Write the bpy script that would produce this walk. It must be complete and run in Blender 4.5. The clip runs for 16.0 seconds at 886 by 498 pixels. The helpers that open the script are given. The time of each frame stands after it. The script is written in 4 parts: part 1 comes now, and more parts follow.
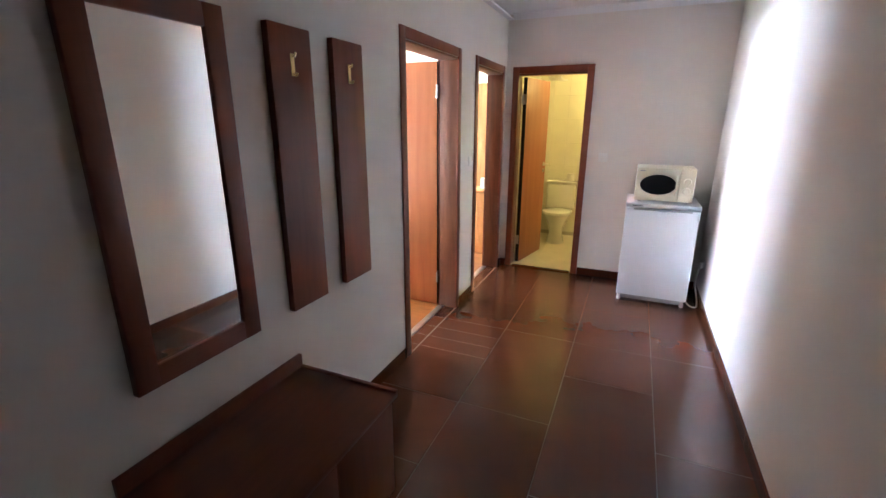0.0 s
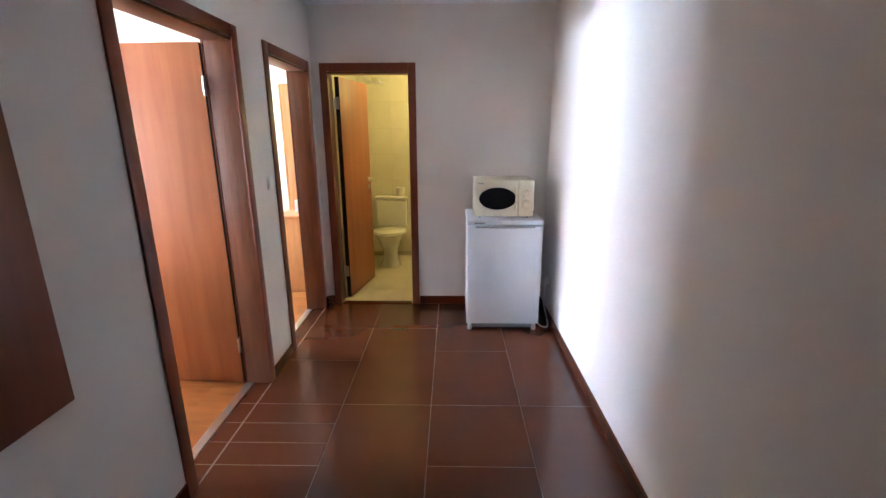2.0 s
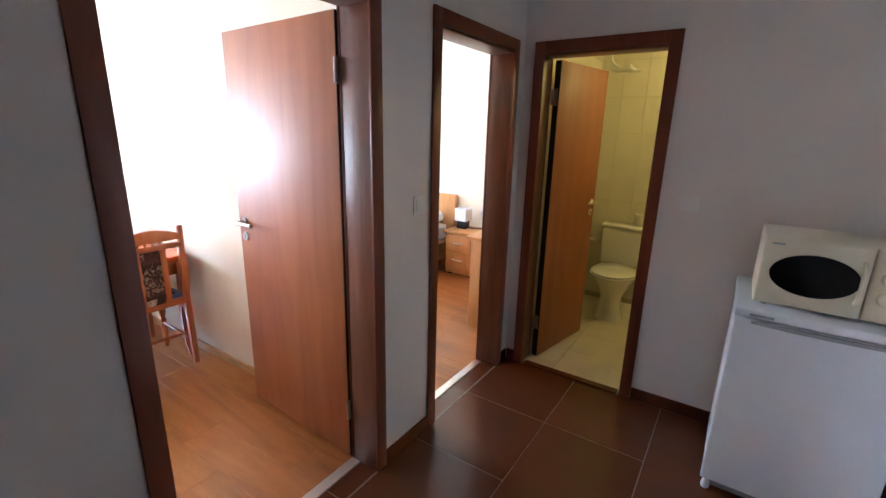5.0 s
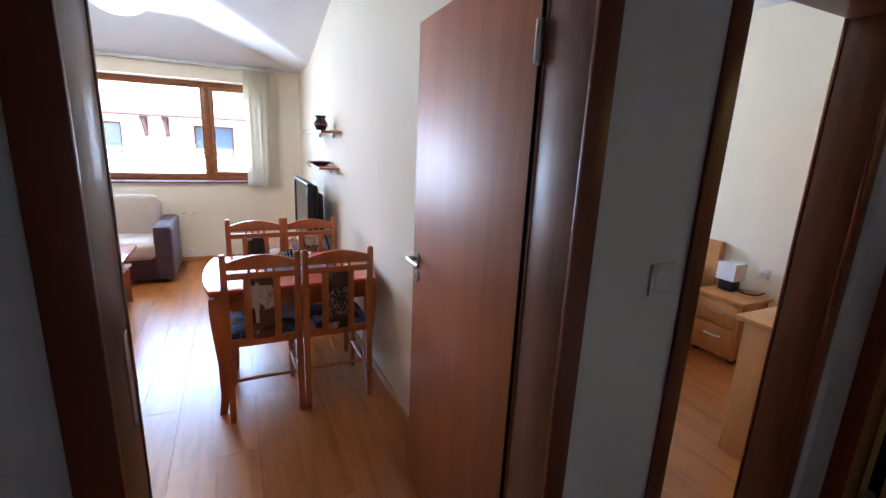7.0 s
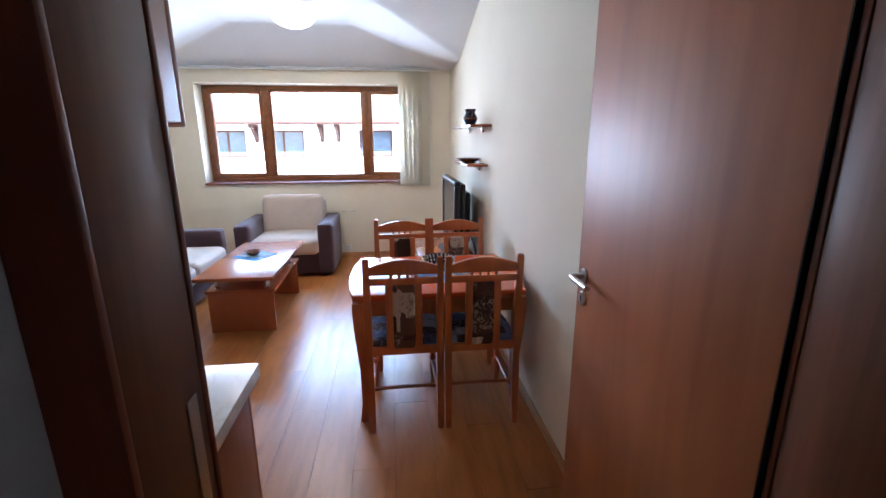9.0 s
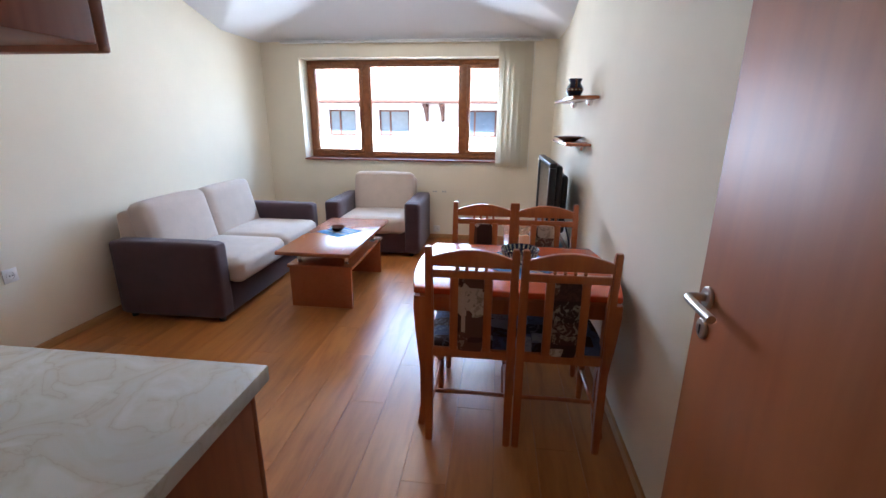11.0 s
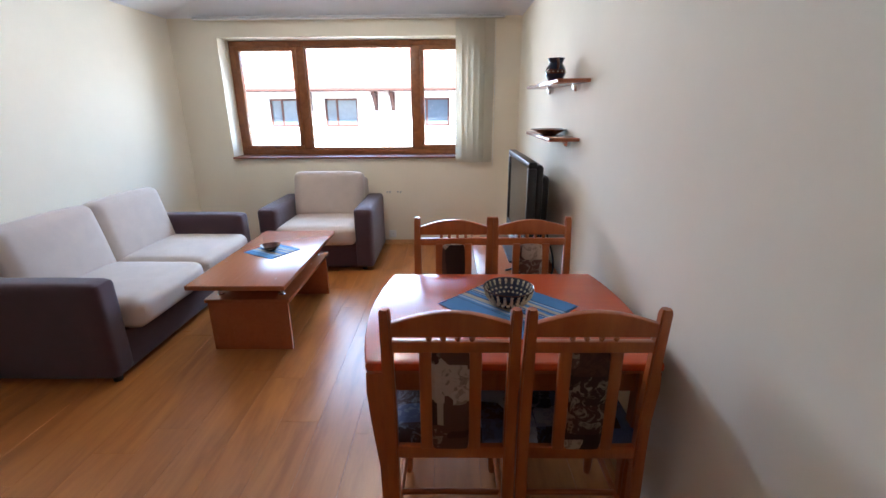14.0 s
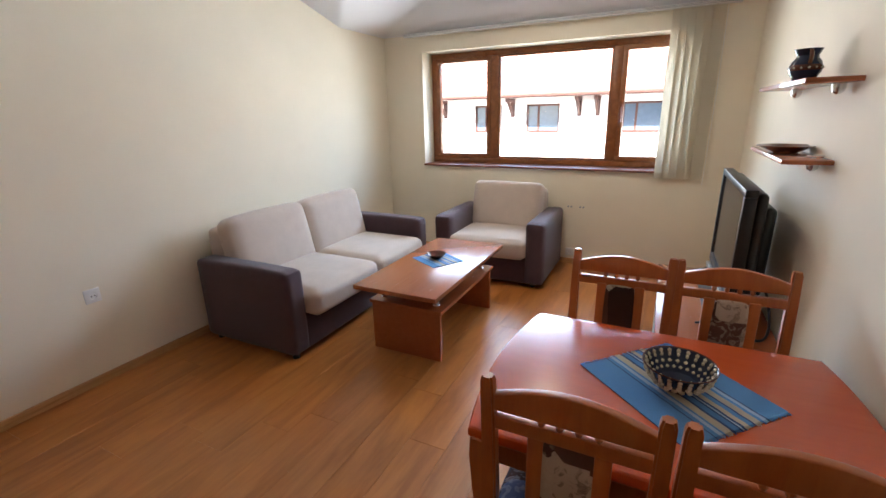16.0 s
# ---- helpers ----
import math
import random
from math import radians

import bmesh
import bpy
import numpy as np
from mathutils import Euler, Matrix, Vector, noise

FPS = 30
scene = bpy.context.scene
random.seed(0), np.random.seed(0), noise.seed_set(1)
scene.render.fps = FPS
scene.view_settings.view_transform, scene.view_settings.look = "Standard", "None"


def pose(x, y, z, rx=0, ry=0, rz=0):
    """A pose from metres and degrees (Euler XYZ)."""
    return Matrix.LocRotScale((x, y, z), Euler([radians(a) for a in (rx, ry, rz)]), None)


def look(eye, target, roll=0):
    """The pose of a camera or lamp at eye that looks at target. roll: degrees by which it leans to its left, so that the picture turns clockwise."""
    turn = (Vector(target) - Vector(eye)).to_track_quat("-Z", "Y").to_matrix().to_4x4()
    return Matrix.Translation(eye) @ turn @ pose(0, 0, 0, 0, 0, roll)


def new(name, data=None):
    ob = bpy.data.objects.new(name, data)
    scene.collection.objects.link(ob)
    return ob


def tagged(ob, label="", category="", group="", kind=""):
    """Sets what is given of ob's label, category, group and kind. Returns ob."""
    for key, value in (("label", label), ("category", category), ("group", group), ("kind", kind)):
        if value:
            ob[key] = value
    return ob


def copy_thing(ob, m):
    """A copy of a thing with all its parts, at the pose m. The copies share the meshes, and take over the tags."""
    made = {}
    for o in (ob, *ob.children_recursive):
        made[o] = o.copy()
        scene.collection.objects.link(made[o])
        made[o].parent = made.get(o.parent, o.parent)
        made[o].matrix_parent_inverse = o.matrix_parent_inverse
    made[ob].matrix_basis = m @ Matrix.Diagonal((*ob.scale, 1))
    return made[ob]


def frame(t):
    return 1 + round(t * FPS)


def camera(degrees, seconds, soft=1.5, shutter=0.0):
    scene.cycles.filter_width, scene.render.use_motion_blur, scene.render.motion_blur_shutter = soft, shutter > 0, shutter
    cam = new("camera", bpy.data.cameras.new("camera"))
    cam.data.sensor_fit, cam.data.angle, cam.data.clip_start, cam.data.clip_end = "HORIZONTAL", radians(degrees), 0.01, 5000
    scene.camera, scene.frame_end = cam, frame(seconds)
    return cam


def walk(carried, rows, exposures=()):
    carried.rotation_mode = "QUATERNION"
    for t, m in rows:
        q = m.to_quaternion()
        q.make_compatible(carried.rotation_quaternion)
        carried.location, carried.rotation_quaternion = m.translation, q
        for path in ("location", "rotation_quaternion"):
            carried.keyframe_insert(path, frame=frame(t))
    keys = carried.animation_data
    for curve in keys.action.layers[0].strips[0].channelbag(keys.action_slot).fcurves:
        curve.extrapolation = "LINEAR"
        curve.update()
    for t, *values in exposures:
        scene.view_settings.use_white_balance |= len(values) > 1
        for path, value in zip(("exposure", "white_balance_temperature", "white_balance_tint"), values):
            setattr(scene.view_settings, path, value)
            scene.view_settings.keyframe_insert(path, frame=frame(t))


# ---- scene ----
SKY, SUN, BULB, BATH, WINDOW_LIGHT, HIGH_SKY = 0.15, 5.0, 1.3, 0.34, 5.2, 75.0
EXPOSURES = [(t, stops, kelvin, 10) for t, stops, kelvin in ((0.0, 6.25, 5600), (1.0, 6.05, 5600), (2.0, 5.8, 5600), (3.5, 5.3, 5600), (5.0, 4.95, 5600), (7.5, 3.35, 5300), (9.0, 3.25, 5300), (9.7, 3.15, 5350), (12.0, 3.05, 5600), (14.0, 3.0, 5600), (16.0, 2.9, 6300))]
cam = camera(90.6, 16.0)
PATH = [
    (0, (0.256, 0.064, 1.534), (-0.502, 1.827, 0.972), 0.2),
    (0.5, (0.222, 0.198, 1.528), (-0.338, 2.045, 1.005), 1.6),
    (1, (0.138, 0.405, 1.539), (-0.203, 2.31, 1.034), 0.0),
    (1.5, (0.09, 0.594, 1.522), (-0.051, 2.519, 0.999), -0.8),
    (2, (0.115, 0.869, 1.511), (0.075, 2.8, 0.994), -0.2),
    (2.5, (0.121, 1.074, 1.506), (0.125, 3.002, 0.975), 0.2),
    (3, (0.147, 1.344, 1.501), (0.133, 3.277, 0.989), 0.2),
    (3.5, (0.16, 1.549, 1.513), (0.039, 3.478, 0.997), -0.6),
    (4, (0.195, 1.754, 1.514), (-0.341, 3.613, 1.007), 0.3),
    (4.5, (0.204, 1.908, 1.53), (-0.586, 3.675, 1.026), 2.4),
    (5, (0.164, 2.017, 1.532), (-0.908, 3.624, 1.012), 1.4),
    (5.2, (0.125, 2.072, 1.533), (-1.001, 3.644, 1.026), 1.6),
    (7.3, (-0.334, 2.679, 1.512), (-2.142, 3.393, 1.042), 2.2),
    (7.5, (-0.351, 2.699, 1.52), (-2.185, 3.339, 1.045), 1.8),
    (8, (-0.465, 2.703, 1.525), (-2.344, 3.204, 1.056), 0.3),
    (8.5, (-0.535, 2.683, 1.54), (-2.442, 3.074, 1.082), -0.0),
    (9, (-0.637, 2.688, 1.485), (-2.563, 2.909, 0.994), -0.2),
    (9.5, (-0.771, 2.77, 1.467), (-2.704, 2.757, 0.953), 1.3),
    (9.7, (-0.825, 2.813, 1.447), (-2.754, 2.708, 0.931), 2.2),
    (11.8, (-1.047, 2.801, 1.429), (-2.948, 2.563, 0.856), 0.2),
    (12, (-1.1, 2.768, 1.462), (-3.01, 2.607, 0.889), -0.8),
    (12.5, (-1.211, 2.723, 1.468), (-3.125, 2.758, 0.887), -1.0),
    (13, (-1.286, 2.694, 1.474), (-3.188, 2.815, 0.867), -0.7),
    (13.5, (-1.467, 2.73, 1.459), (-3.372, 2.839, 0.861), -0.7),
    (14, (-1.579, 2.724, 1.449), (-3.482, 2.696, 0.834), -0.4),
    (14.5, (-1.751, 2.759, 1.448), (-3.631, 2.455, 0.836), 0.6),
    (15, (-1.839, 2.75, 1.443), (-3.674, 2.227, 0.845), 0.7),
    (15.5, (-1.866, 2.812, 1.457), (-3.629, 2.072, 0.869), -0.4),
    (16, (-1.855, 2.837, 1.481), (-3.568, 1.988, 0.896), -1.2),
]
walk(cam, [(t, look(eye, target, roll)) for t, eye, target, roll in PATH], EXPOSURES)

# ---- world, sun and lamps ----
world = bpy.data.worlds.new("sky")
scene.world = world
world.use_nodes = True
wn = world.node_tree
sky = wn.nodes.new("ShaderNodeTexSky")
sky.sky_type, sky.sun_disc = "NISHITA", False
sky.sun_elevation, sky.sun_rotation = radians(42), radians(70)
wn.nodes["Background"].inputs["Strength"].default_value = SKY
wn.links.new(sky.outputs[0], wn.nodes["Background"].inputs["Color"])


def lamp(name, kind, power, colour, m, size=0.1):
    data = bpy.data.lights.new(name, "AREA" if kind == "DISK" else kind)
    data.energy, data.color = power, colour
    if kind == "SUN":
        data.angle = radians(0.5)
    elif kind == "POINT":
        data.shadow_soft_size = size
    elif kind == "DISK":
        data.shape, data.size = "DISK", size
    else:
        data.shape, data.size, data.size_y = "RECTANGLE", size, size / 2.8
    ob = new(name, data)
    ob.matrix_world = m
    return ob


lamp("sun", "SUN", SUN, (1.0, 0.97, 0.91), look((9, 3.3, 8.5), (0, 0, 0)))
lamp("living_room_bulb", "DISK", BULB, (1.0, 0.86, 0.66), pose(-5.11, 1.85, 2.448), 0.26)
lamp("bathroom_bulb", "POINT", BATH, (1.0, 0.72, 0.22), pose(0.08, 5.6, 2.2), 0.08)
# Added area lamps stand in for sky light through the windows.
window_lamp = lamp("sky_at_living_window", "AREA", WINDOW_LIGHT, (0.66, 0.82, 1.0), look((-6.40, 1.73, 1.54), (0, 1.85, 0.95)), 2.46)
window_lamp.data.spread = radians(124)
lamp("sky_fill_outside", "AREA", HIGH_SKY, (0.40, 0.66, 1.0), look((-13.0, 1.4, 5.2), (-4.0, 1.7, 1.4)), 12.0)
lamp("sky_at_bedroom_window", "AREA", 3.2, (0.80, 0.90, 1.0), look((-5.19, 4.9, 1.5), (0, 4.9, 1.2)), 1.4)


# ---- materials ----
def shader(name):
    m = bpy.data.materials.new(name)
    m.use_nodes = True
    return m, m.node_tree, m.node_tree.nodes["Principled BSDF"]


def node(tree, kind, links=(), **values):
    n = tree.nodes.new(kind)
    for k, v in values.items():
        n.inputs[k.replace("_", " ")].default_value = v
    for socket, source in links:
        tree.links.new(source, n.inputs[socket])
    return n


def coords(tree, scale, loose=False):
    tc = tree.nodes.new("ShaderNodeTexCoord")
    out = tc.outputs["Object"]
    if loose:
        info = tree.nodes.new("ShaderNodeObjectInfo")
        add = tree.nodes.new("ShaderNodeVectorMath")
        mul = tree.nodes.new("ShaderNodeMath")
        mul.operation = "MULTIPLY"
        mul.inputs[1].default_value = 37.0
        tree.links.new(info.outputs["Random"], mul.inputs[0])
        tree.links.new(out, add.inputs[0])
        tree.links.new(mul.outputs[0], add.inputs[1])
        out = add.outputs[0]
    mp = tree.nodes.new("ShaderNodeMapping")
    mp.inputs["Scale"].default_value = scale
    tree.links.new(out, mp.inputs["Vector"])
    return mp.outputs[0]


def ramp(tree, fac, stops, constant=False):
    r = tree.nodes.new("ShaderNodeValToRGB")
    r.color_ramp.interpolation = "CONSTANT" if constant else "LINEAR"
    els = r.color_ramp.elements
    while len(els) < len(stops):
        els.new(0.5)
    for e, (at, c) in zip(els, stops):
        e.position, e.color = at, (*c, 1)
    tree.links.new(fac, r.inputs[0])
    return r.outputs[0]


def bump(tree, bsdf, height, strength, distance=0.002):
    b = tree.nodes.new("ShaderNodeBump")
    b.inputs["Strength"].default_value, b.inputs["Distance"].default_value = strength, distance
    tree.links.new(height, b.inputs["Height"])
    tree.links.new(b.outputs[0], bsdf.inputs["Normal"])


def scaled(c, k):
    return tuple(min(1.0, v * k) for v in c)


def plain(name, colour, rough=0.5, metal=0.0, spread=0.06, size=6.0, relief=0.0, relief_size=150.0, coat=0.0):
    """Paint, plastic, stone or cloth: broad stains and a fine grain."""
    m, t, b = shader(name)
    v = coords(t, (1, 1, 1), True)
    broad = node(t, "ShaderNodeTexNoise", [("Vector", v)], Scale=size, Detail=4.0)
    col = ramp(t, broad.outputs["Fac"], [(0.3, scaled(colour, 1 - spread)), (0.7, scaled(colour, 1 + spread))])
    t.links.new(col, b.inputs["Base Color"])
    fine = node(t, "ShaderNodeTexNoise", [("Vector", v)], Scale=relief_size, Detail=3.0)
    r = ramp(t, broad.outputs["Fac"], [(0.2, (rough * 0.97,) * 3), (0.8, (min(1, rough * 1.03),) * 3)])
    t.links.new(r, b.inputs["Roughness"])
    b.inputs["Metallic"].default_value = metal
    b.inputs["Coat Weight"].default_value = coat
    if relief:
        bump(t, b, fine.outputs["Fac"], relief)
    return m


def wood(name, dark, light, grain=(1, 1, 1), rough=0.35, loose=True, coat=0.0, vary=0.0, relief=0.0):
    """Stained or printed wood; grain is small along the fibres."""
    m, t, b = shader(name)
    v = coords(t, grain, loose)
    fibre = node(t, "ShaderNodeTexNoise", [("Vector", v)], Scale=14.0, Detail=6.0, Roughness=0.62, Distortion=0.6)
    broad = node(t, "ShaderNodeTexNoise", [("Vector", v)], Scale=3.0, Detail=3.0, Distortion=1.4)
    mix = node(t, "ShaderNodeMath", [(0, fibre.outputs["Fac"])])
    mix.operation = "MULTIPLY_ADD"
    mix.inputs[1].default_value = 0.5
    t.links.new(broad.outputs["Fac"], mix.inputs[2])
    fac = mix.outputs[0]
    col = ramp(t, fac, [(0.55, dark), (0.72, tuple((a + c) / 2 for a, c in zip(dark, light))), (0.95, light)])
    if vary:
        info = t.nodes.new("ShaderNodeObjectInfo")
        hs = t.nodes.new("ShaderNodeHueSaturation")
        mr = node(t, "ShaderNodeMapRange", [("Value", info.outputs["Random"])])
        mr.inputs["To Min"].default_value, mr.inputs["To Max"].default_value = 1 - vary, 1 + vary
        t.links.new(mr.outputs[0], hs.inputs["Value"])
        t.links.new(col, hs.inputs["Color"])
        col = hs.outputs[0]
    t.links.new(col, b.inputs["Base Color"])
    t.links.new(ramp(t, fibre.outputs["Fac"], [(0.3, (rough * 0.95,) * 3), (0.7, (rough * 1.06,) * 3)]), b.inputs["Roughness"])
    b.inputs["Coat Weight"].default_value = coat
    b.inputs["Coat Roughness"].default_value = 0.15
    if relief:
        bump(t, b, fibre.outputs["Fac"], relief, 0.001)
    return m


def cloth(name, colour, spread=0.12, weave=700.0):
    m, t, b = shader(name)
    v = coords(t, (1, 1, 1))
    broad = node(t, "ShaderNodeTexNoise", [("Vector", v)], Scale=9.0, Detail=5.0)
    fine = node(t, "ShaderNodeTexNoise", [("Vector", v)], Scale=weave, Detail=2.0)
    mixer = node(t, "ShaderNodeMath", [(0, broad.outputs["Fac"]), (1, fine.outputs["Fac"])])
    mixer.operation = "MULTIPLY"
    col = ramp(t, mixer.outputs[0], [(0.12, scaled(colour, 1 - 1.6 * spread)), (0.4, scaled(colour, 1 + spread))])
    t.links.new(col, b.inputs["Base Color"])
    b.inputs["Roughness"].default_value = 0.95
    b.inputs["Sheen Weight"].default_value = 0.25
    bump(t, b, fine.outputs["Fac"], 0.35, 0.002)
    return m


def stripes(name, stops, axis, span, weave=600.0):
    """Woven bands across one axis of the cloth, which runs from -span/2 to span/2."""
    m, t, b = shader(name)
    tc = t.nodes.new("ShaderNodeTexCoord")
    sep = t.nodes.new("ShaderNodeSeparateXYZ")
    t.links.new(tc.outputs["Object"], sep.inputs[0])
    mr = node(t, "ShaderNodeMapRange", [("Value", sep.outputs[axis])])
    mr.inputs["From Min"].default_value, mr.inputs["From Max"].default_value = -span / 2, span / 2
    col = ramp(t, mr.outputs[0], stops, True)
    fine = node(t, "ShaderNodeTexNoise", [("Vector", tc.outputs["Object"])], Scale=weave, Detail=2.0)
    mixed = t.nodes.new("ShaderNodeMixRGB")
    mixed.blend_type = "MULTIPLY"
    mixed.inputs[0].default_value = 0.35
    t.links.new(col, mixed.inputs[1])
    t.links.new(ramp(t, fine.outputs["Fac"], [(0.3, (0.6, 0.6, 0.6)), (0.65, (1, 1, 1))]), mixed.inputs[2])
    t.links.new(mixed.outputs[0], b.inputs["Base Color"])
    b.inputs["Roughness"].default_value = 0.95
    bump(t, b, fine.outputs["Fac"], 0.5, 0.002)
    return m


def patchwork(name, colours, size):
    """Printed upholstery: upright patches, each with a mottled flower print in a second tone."""
    m, t, b = shader(name)
    v = coords(t, (1, 1, 1), True)
    vor = node(t, "ShaderNodeTexVoronoi", [("Vector", v)], Scale=size, Randomness=0.55)
    vor.distance = "CHEBYCHEV"
    sep = t.nodes.new("ShaderNodeSeparateColor")
    t.links.new(vor.outputs["Color"], sep.inputs[0])
    k = len(colours)
    base = ramp(t, sep.outputs[0], [(i / k, c) for i, c in enumerate(colours)], True)
    other = ramp(t, sep.outputs[1], [(i / k, c) for i, c in enumerate(colours[::-1])], True)
    n = node(t, "ShaderNodeTexNoise", [("Vector", v)], Scale=34.0, Detail=3.0, Distortion=1.2)
    mask = ramp(t, n.outputs["Fac"], [(0.50, (0, 0, 0)), (0.60, (0.6, 0.6, 0.6)), (0.68, (0.25, 0.25, 0.25))])
    mix = t.nodes.new("ShaderNodeMixRGB")
    t.links.new(mask, mix.inputs[0])
    t.links.new(base, mix.inputs[1])
    t.links.new(other, mix.inputs[2])
    t.links.new(mix.outputs[0], b.inputs["Base Color"])
    b.inputs["Roughness"].default_value = 0.95
    bump(t, b, n.outputs["Fac"], 0.3, 0.002)
    return m


def glow(name, colour, strength, base=(0.9, 0.9, 0.88)):
    m, t, b = shader(name)
    b.inputs["Base Color"].default_value = (*base, 1)
    b.inputs["Emission Color"].default_value = (*colour, 1)
    b.inputs["Emission Strength"].default_value = strength
    b.inputs["Roughness"].default_value = 0.3
    return m


WALL = plain("cream wall paint", (0.83, 0.755, 0.60), 0.85, spread=0.025, size=2.5, relief=0.10, relief_size=220)
HALL = plain("pale grey wall paint", (0.76, 0.715, 0.665), 0.8, spread=0.025, size=2.5, relief=0.10, relief_size=220)
CEIL = plain("white ceiling paint", (0.80, 0.80, 0.82), 0.9, spread=0.02, size=2.0, relief=0.06, relief_size=200)
MAHOGANY = wood("dark mahogany laminate", (0.165, 0.038, 0.015), (0.205, 0.050, 0.020), (6, 6, 0.5), 0.38)
MAHOGANY_Y = wood("dark mahogany laminate, lying", (0.165, 0.038, 0.015), (0.205, 0.050, 0.020), (6, 0.5, 6), 0.38)
LEAF = wood("alder door veneer", (0.32, 0.094, 0.023), (0.40, 0.132, 0.036), (2.2, 2.2, 0.2), 0.46)
LINER = wood("walnut door liner", (0.125, 0.042, 0.018), (0.185, 0.066, 0.028), (5, 5, 0.4), 0.35)
# Black that puts shade into the leaf edges, keyholes and pin holes.
GAP_BLACK = plain("black for shaded edge and holes", (0.012, 0.010, 0.009), 0.7)
TILE = plain("brown glazed floor tile", (0.098, 0.027, 0.010), 0.22, spread=0.06, size=5.0)
GROUT = plain("beige grout", (0.20, 0.125, 0.085), 0.9, spread=0.1, size=20)
OAK = wood("oak laminate plank", (0.34, 0.112, 0.024), (0.50, 0.188, 0.044), (0.35, 2.2, 2.2), 0.29, vary=0.05)
OAK_LINE = plain("laminate joint", (0.16, 0.07, 0.025), 0.7)
SKIRT = wood("oak skirting", (0.38, 0.19, 0.07), (0.55, 0.31, 0.13), (0.5, 6, 6), 0.4)
ORANGE = wood("alder chair wood", (0.40, 0.098, 0.019), (0.50, 0.138, 0.030), (5, 5, 0.7), 0.30, coat=0.3)
TABLE = wood("cherry table top", (0.54, 0.075, 0.013), (0.57, 0.087, 0.016), (5, 0.5, 5), 0.24, coat=0.3)
COFFEE = wood("cherry laminate", (0.35, 0.100, 0.034), (0.39, 0.118, 0.042), (0.4, 5, 5), 0.26, coat=0.2)
CABINET = wood("red cherry cabinet front", (0.26, 0.075, 0.028), (0.36, 0.115, 0.045), (5, 5, 0.5), 0.35)
BEECH = wood("beech furniture board", (0.50, 0.215, 0.062), (0.61, 0.290, 0.098), (5, 5, 0.5), 0.4)
WINDOW = wood("golden oak window profile", (0.19, 0.062, 0.018), (0.29, 0.105, 0.032), (3, 3, 3), 0.35)
BEIGE = cloth("beige chenille", (0.54, 0.44, 0.37), 0.05)
PLUM = cloth("plum brown chenille", (0.072, 0.036, 0.045), 0.1)
LINEN = cloth("ivory bed linen", (0.75, 0.70, 0.62))
WHITE = plain("white enamel", (0.78, 0.80, 0.83), 0.30, spread=0.02)
CREAM = plain("ivory plastic", (0.74, 0.67, 0.49), 0.38, spread=0.03)
SWITCH = plain("white plastic", (0.78, 0.77, 0.74), 0.35, spread=0.02)
GREY = plain("grey plastic", (0.35, 0.36, 0.37), 0.45)
BLACK = plain("black plastic", (0.012, 0.012, 0.014), 0.35)
SCREEN = plain("dark television screen", (0.010, 0.011, 0.013), 0.16)
SMOKED = plain("smoked oven glass", (0.004, 0.004, 0.005), 0.12)
CHROME = plain("brushed chrome", (0.72, 0.71, 0.69), 0.24, 1.0)
STEEL = plain("satin steel", (0.55, 0.53, 0.50), 0.32, 1.0)
BRASS = plain("brass", (0.72, 0.50, 0.22), 0.3, 1.0)
ALU = plain("aluminium strip", (0.75, 0.75, 0.76), 0.35, 1.0)
PORCELAIN = plain("white porcelain", (0.80, 0.79, 0.74), 0.12, spread=0.02, coat=0.5)
BATHTILE = plain("ivory wall tile", (0.76, 0.72, 0.58), 0.16, spread=0.03)
BATHFLOOR = plain("cream floor tile", (0.70, 0.64, 0.48), 0.3, spread=0.06)
BATHGROUT = plain("grey tile grout", (0.50, 0.46, 0.36), 0.9)
NAVY = plain("navy glazed clay", (0.016, 0.020, 0.045), 0.14, spread=0.3, size=14)
CLAYCREAM = plain("cream glaze", (0.62, 0.54, 0.36), 0.2, spread=0.2, size=40)
CLAYBROWN = plain("brown glazed clay", (0.10, 0.030, 0.016), 0.2, spread=0.3, size=25)
LAMPGLASS = glow("lit opal glass", (1.0, 0.90, 0.72), 0.35)
SHADE = plain("white lamp shade", (0.82, 0.82, 0.82), 0.8)
FACADE = plain("white rendered facade", (0.80, 0.78, 0.74), 0.95, spread=0.05, size=0.6)
ROOF = plain("red clay roof tile", (0.42, 0.20, 0.14), 0.85, spread=0.2, size=3)
TIMBER = plain("brown eave timber", (0.075, 0.030, 0.02), 0.8)
DARKGLASS = plain("far window glass", (0.085, 0.115, 0.15), 0.08)
GROUND = plain("grey paving", (0.28, 0.27, 0.25), 0.95, spread=0.15, size=0.5)
SEATCLOTH = patchwork("blue and brown patchwork seat", [(0.03, 0.028, 0.05), (0.12, 0.15, 0.28), (0.05, 0.022, 0.02), (0.36, 0.36, 0.42), (0.10, 0.12, 0.22)], 11)
BACKCLOTH = patchwork("cream and brown patchwork back", [(0.050, 0.020, 0.013), (0.075, 0.028, 0.018), (0.50, 0.38, 0.28), (0.13, 0.055, 0.035), (0.54, 0.43, 0.32)], 9)
BLUE, SAND, PALE, DEEP = (0.11, 0.29, 0.58), (0.60, 0.53, 0.40), (0.44, 0.56, 0.72), (0.04, 0.09, 0.24)
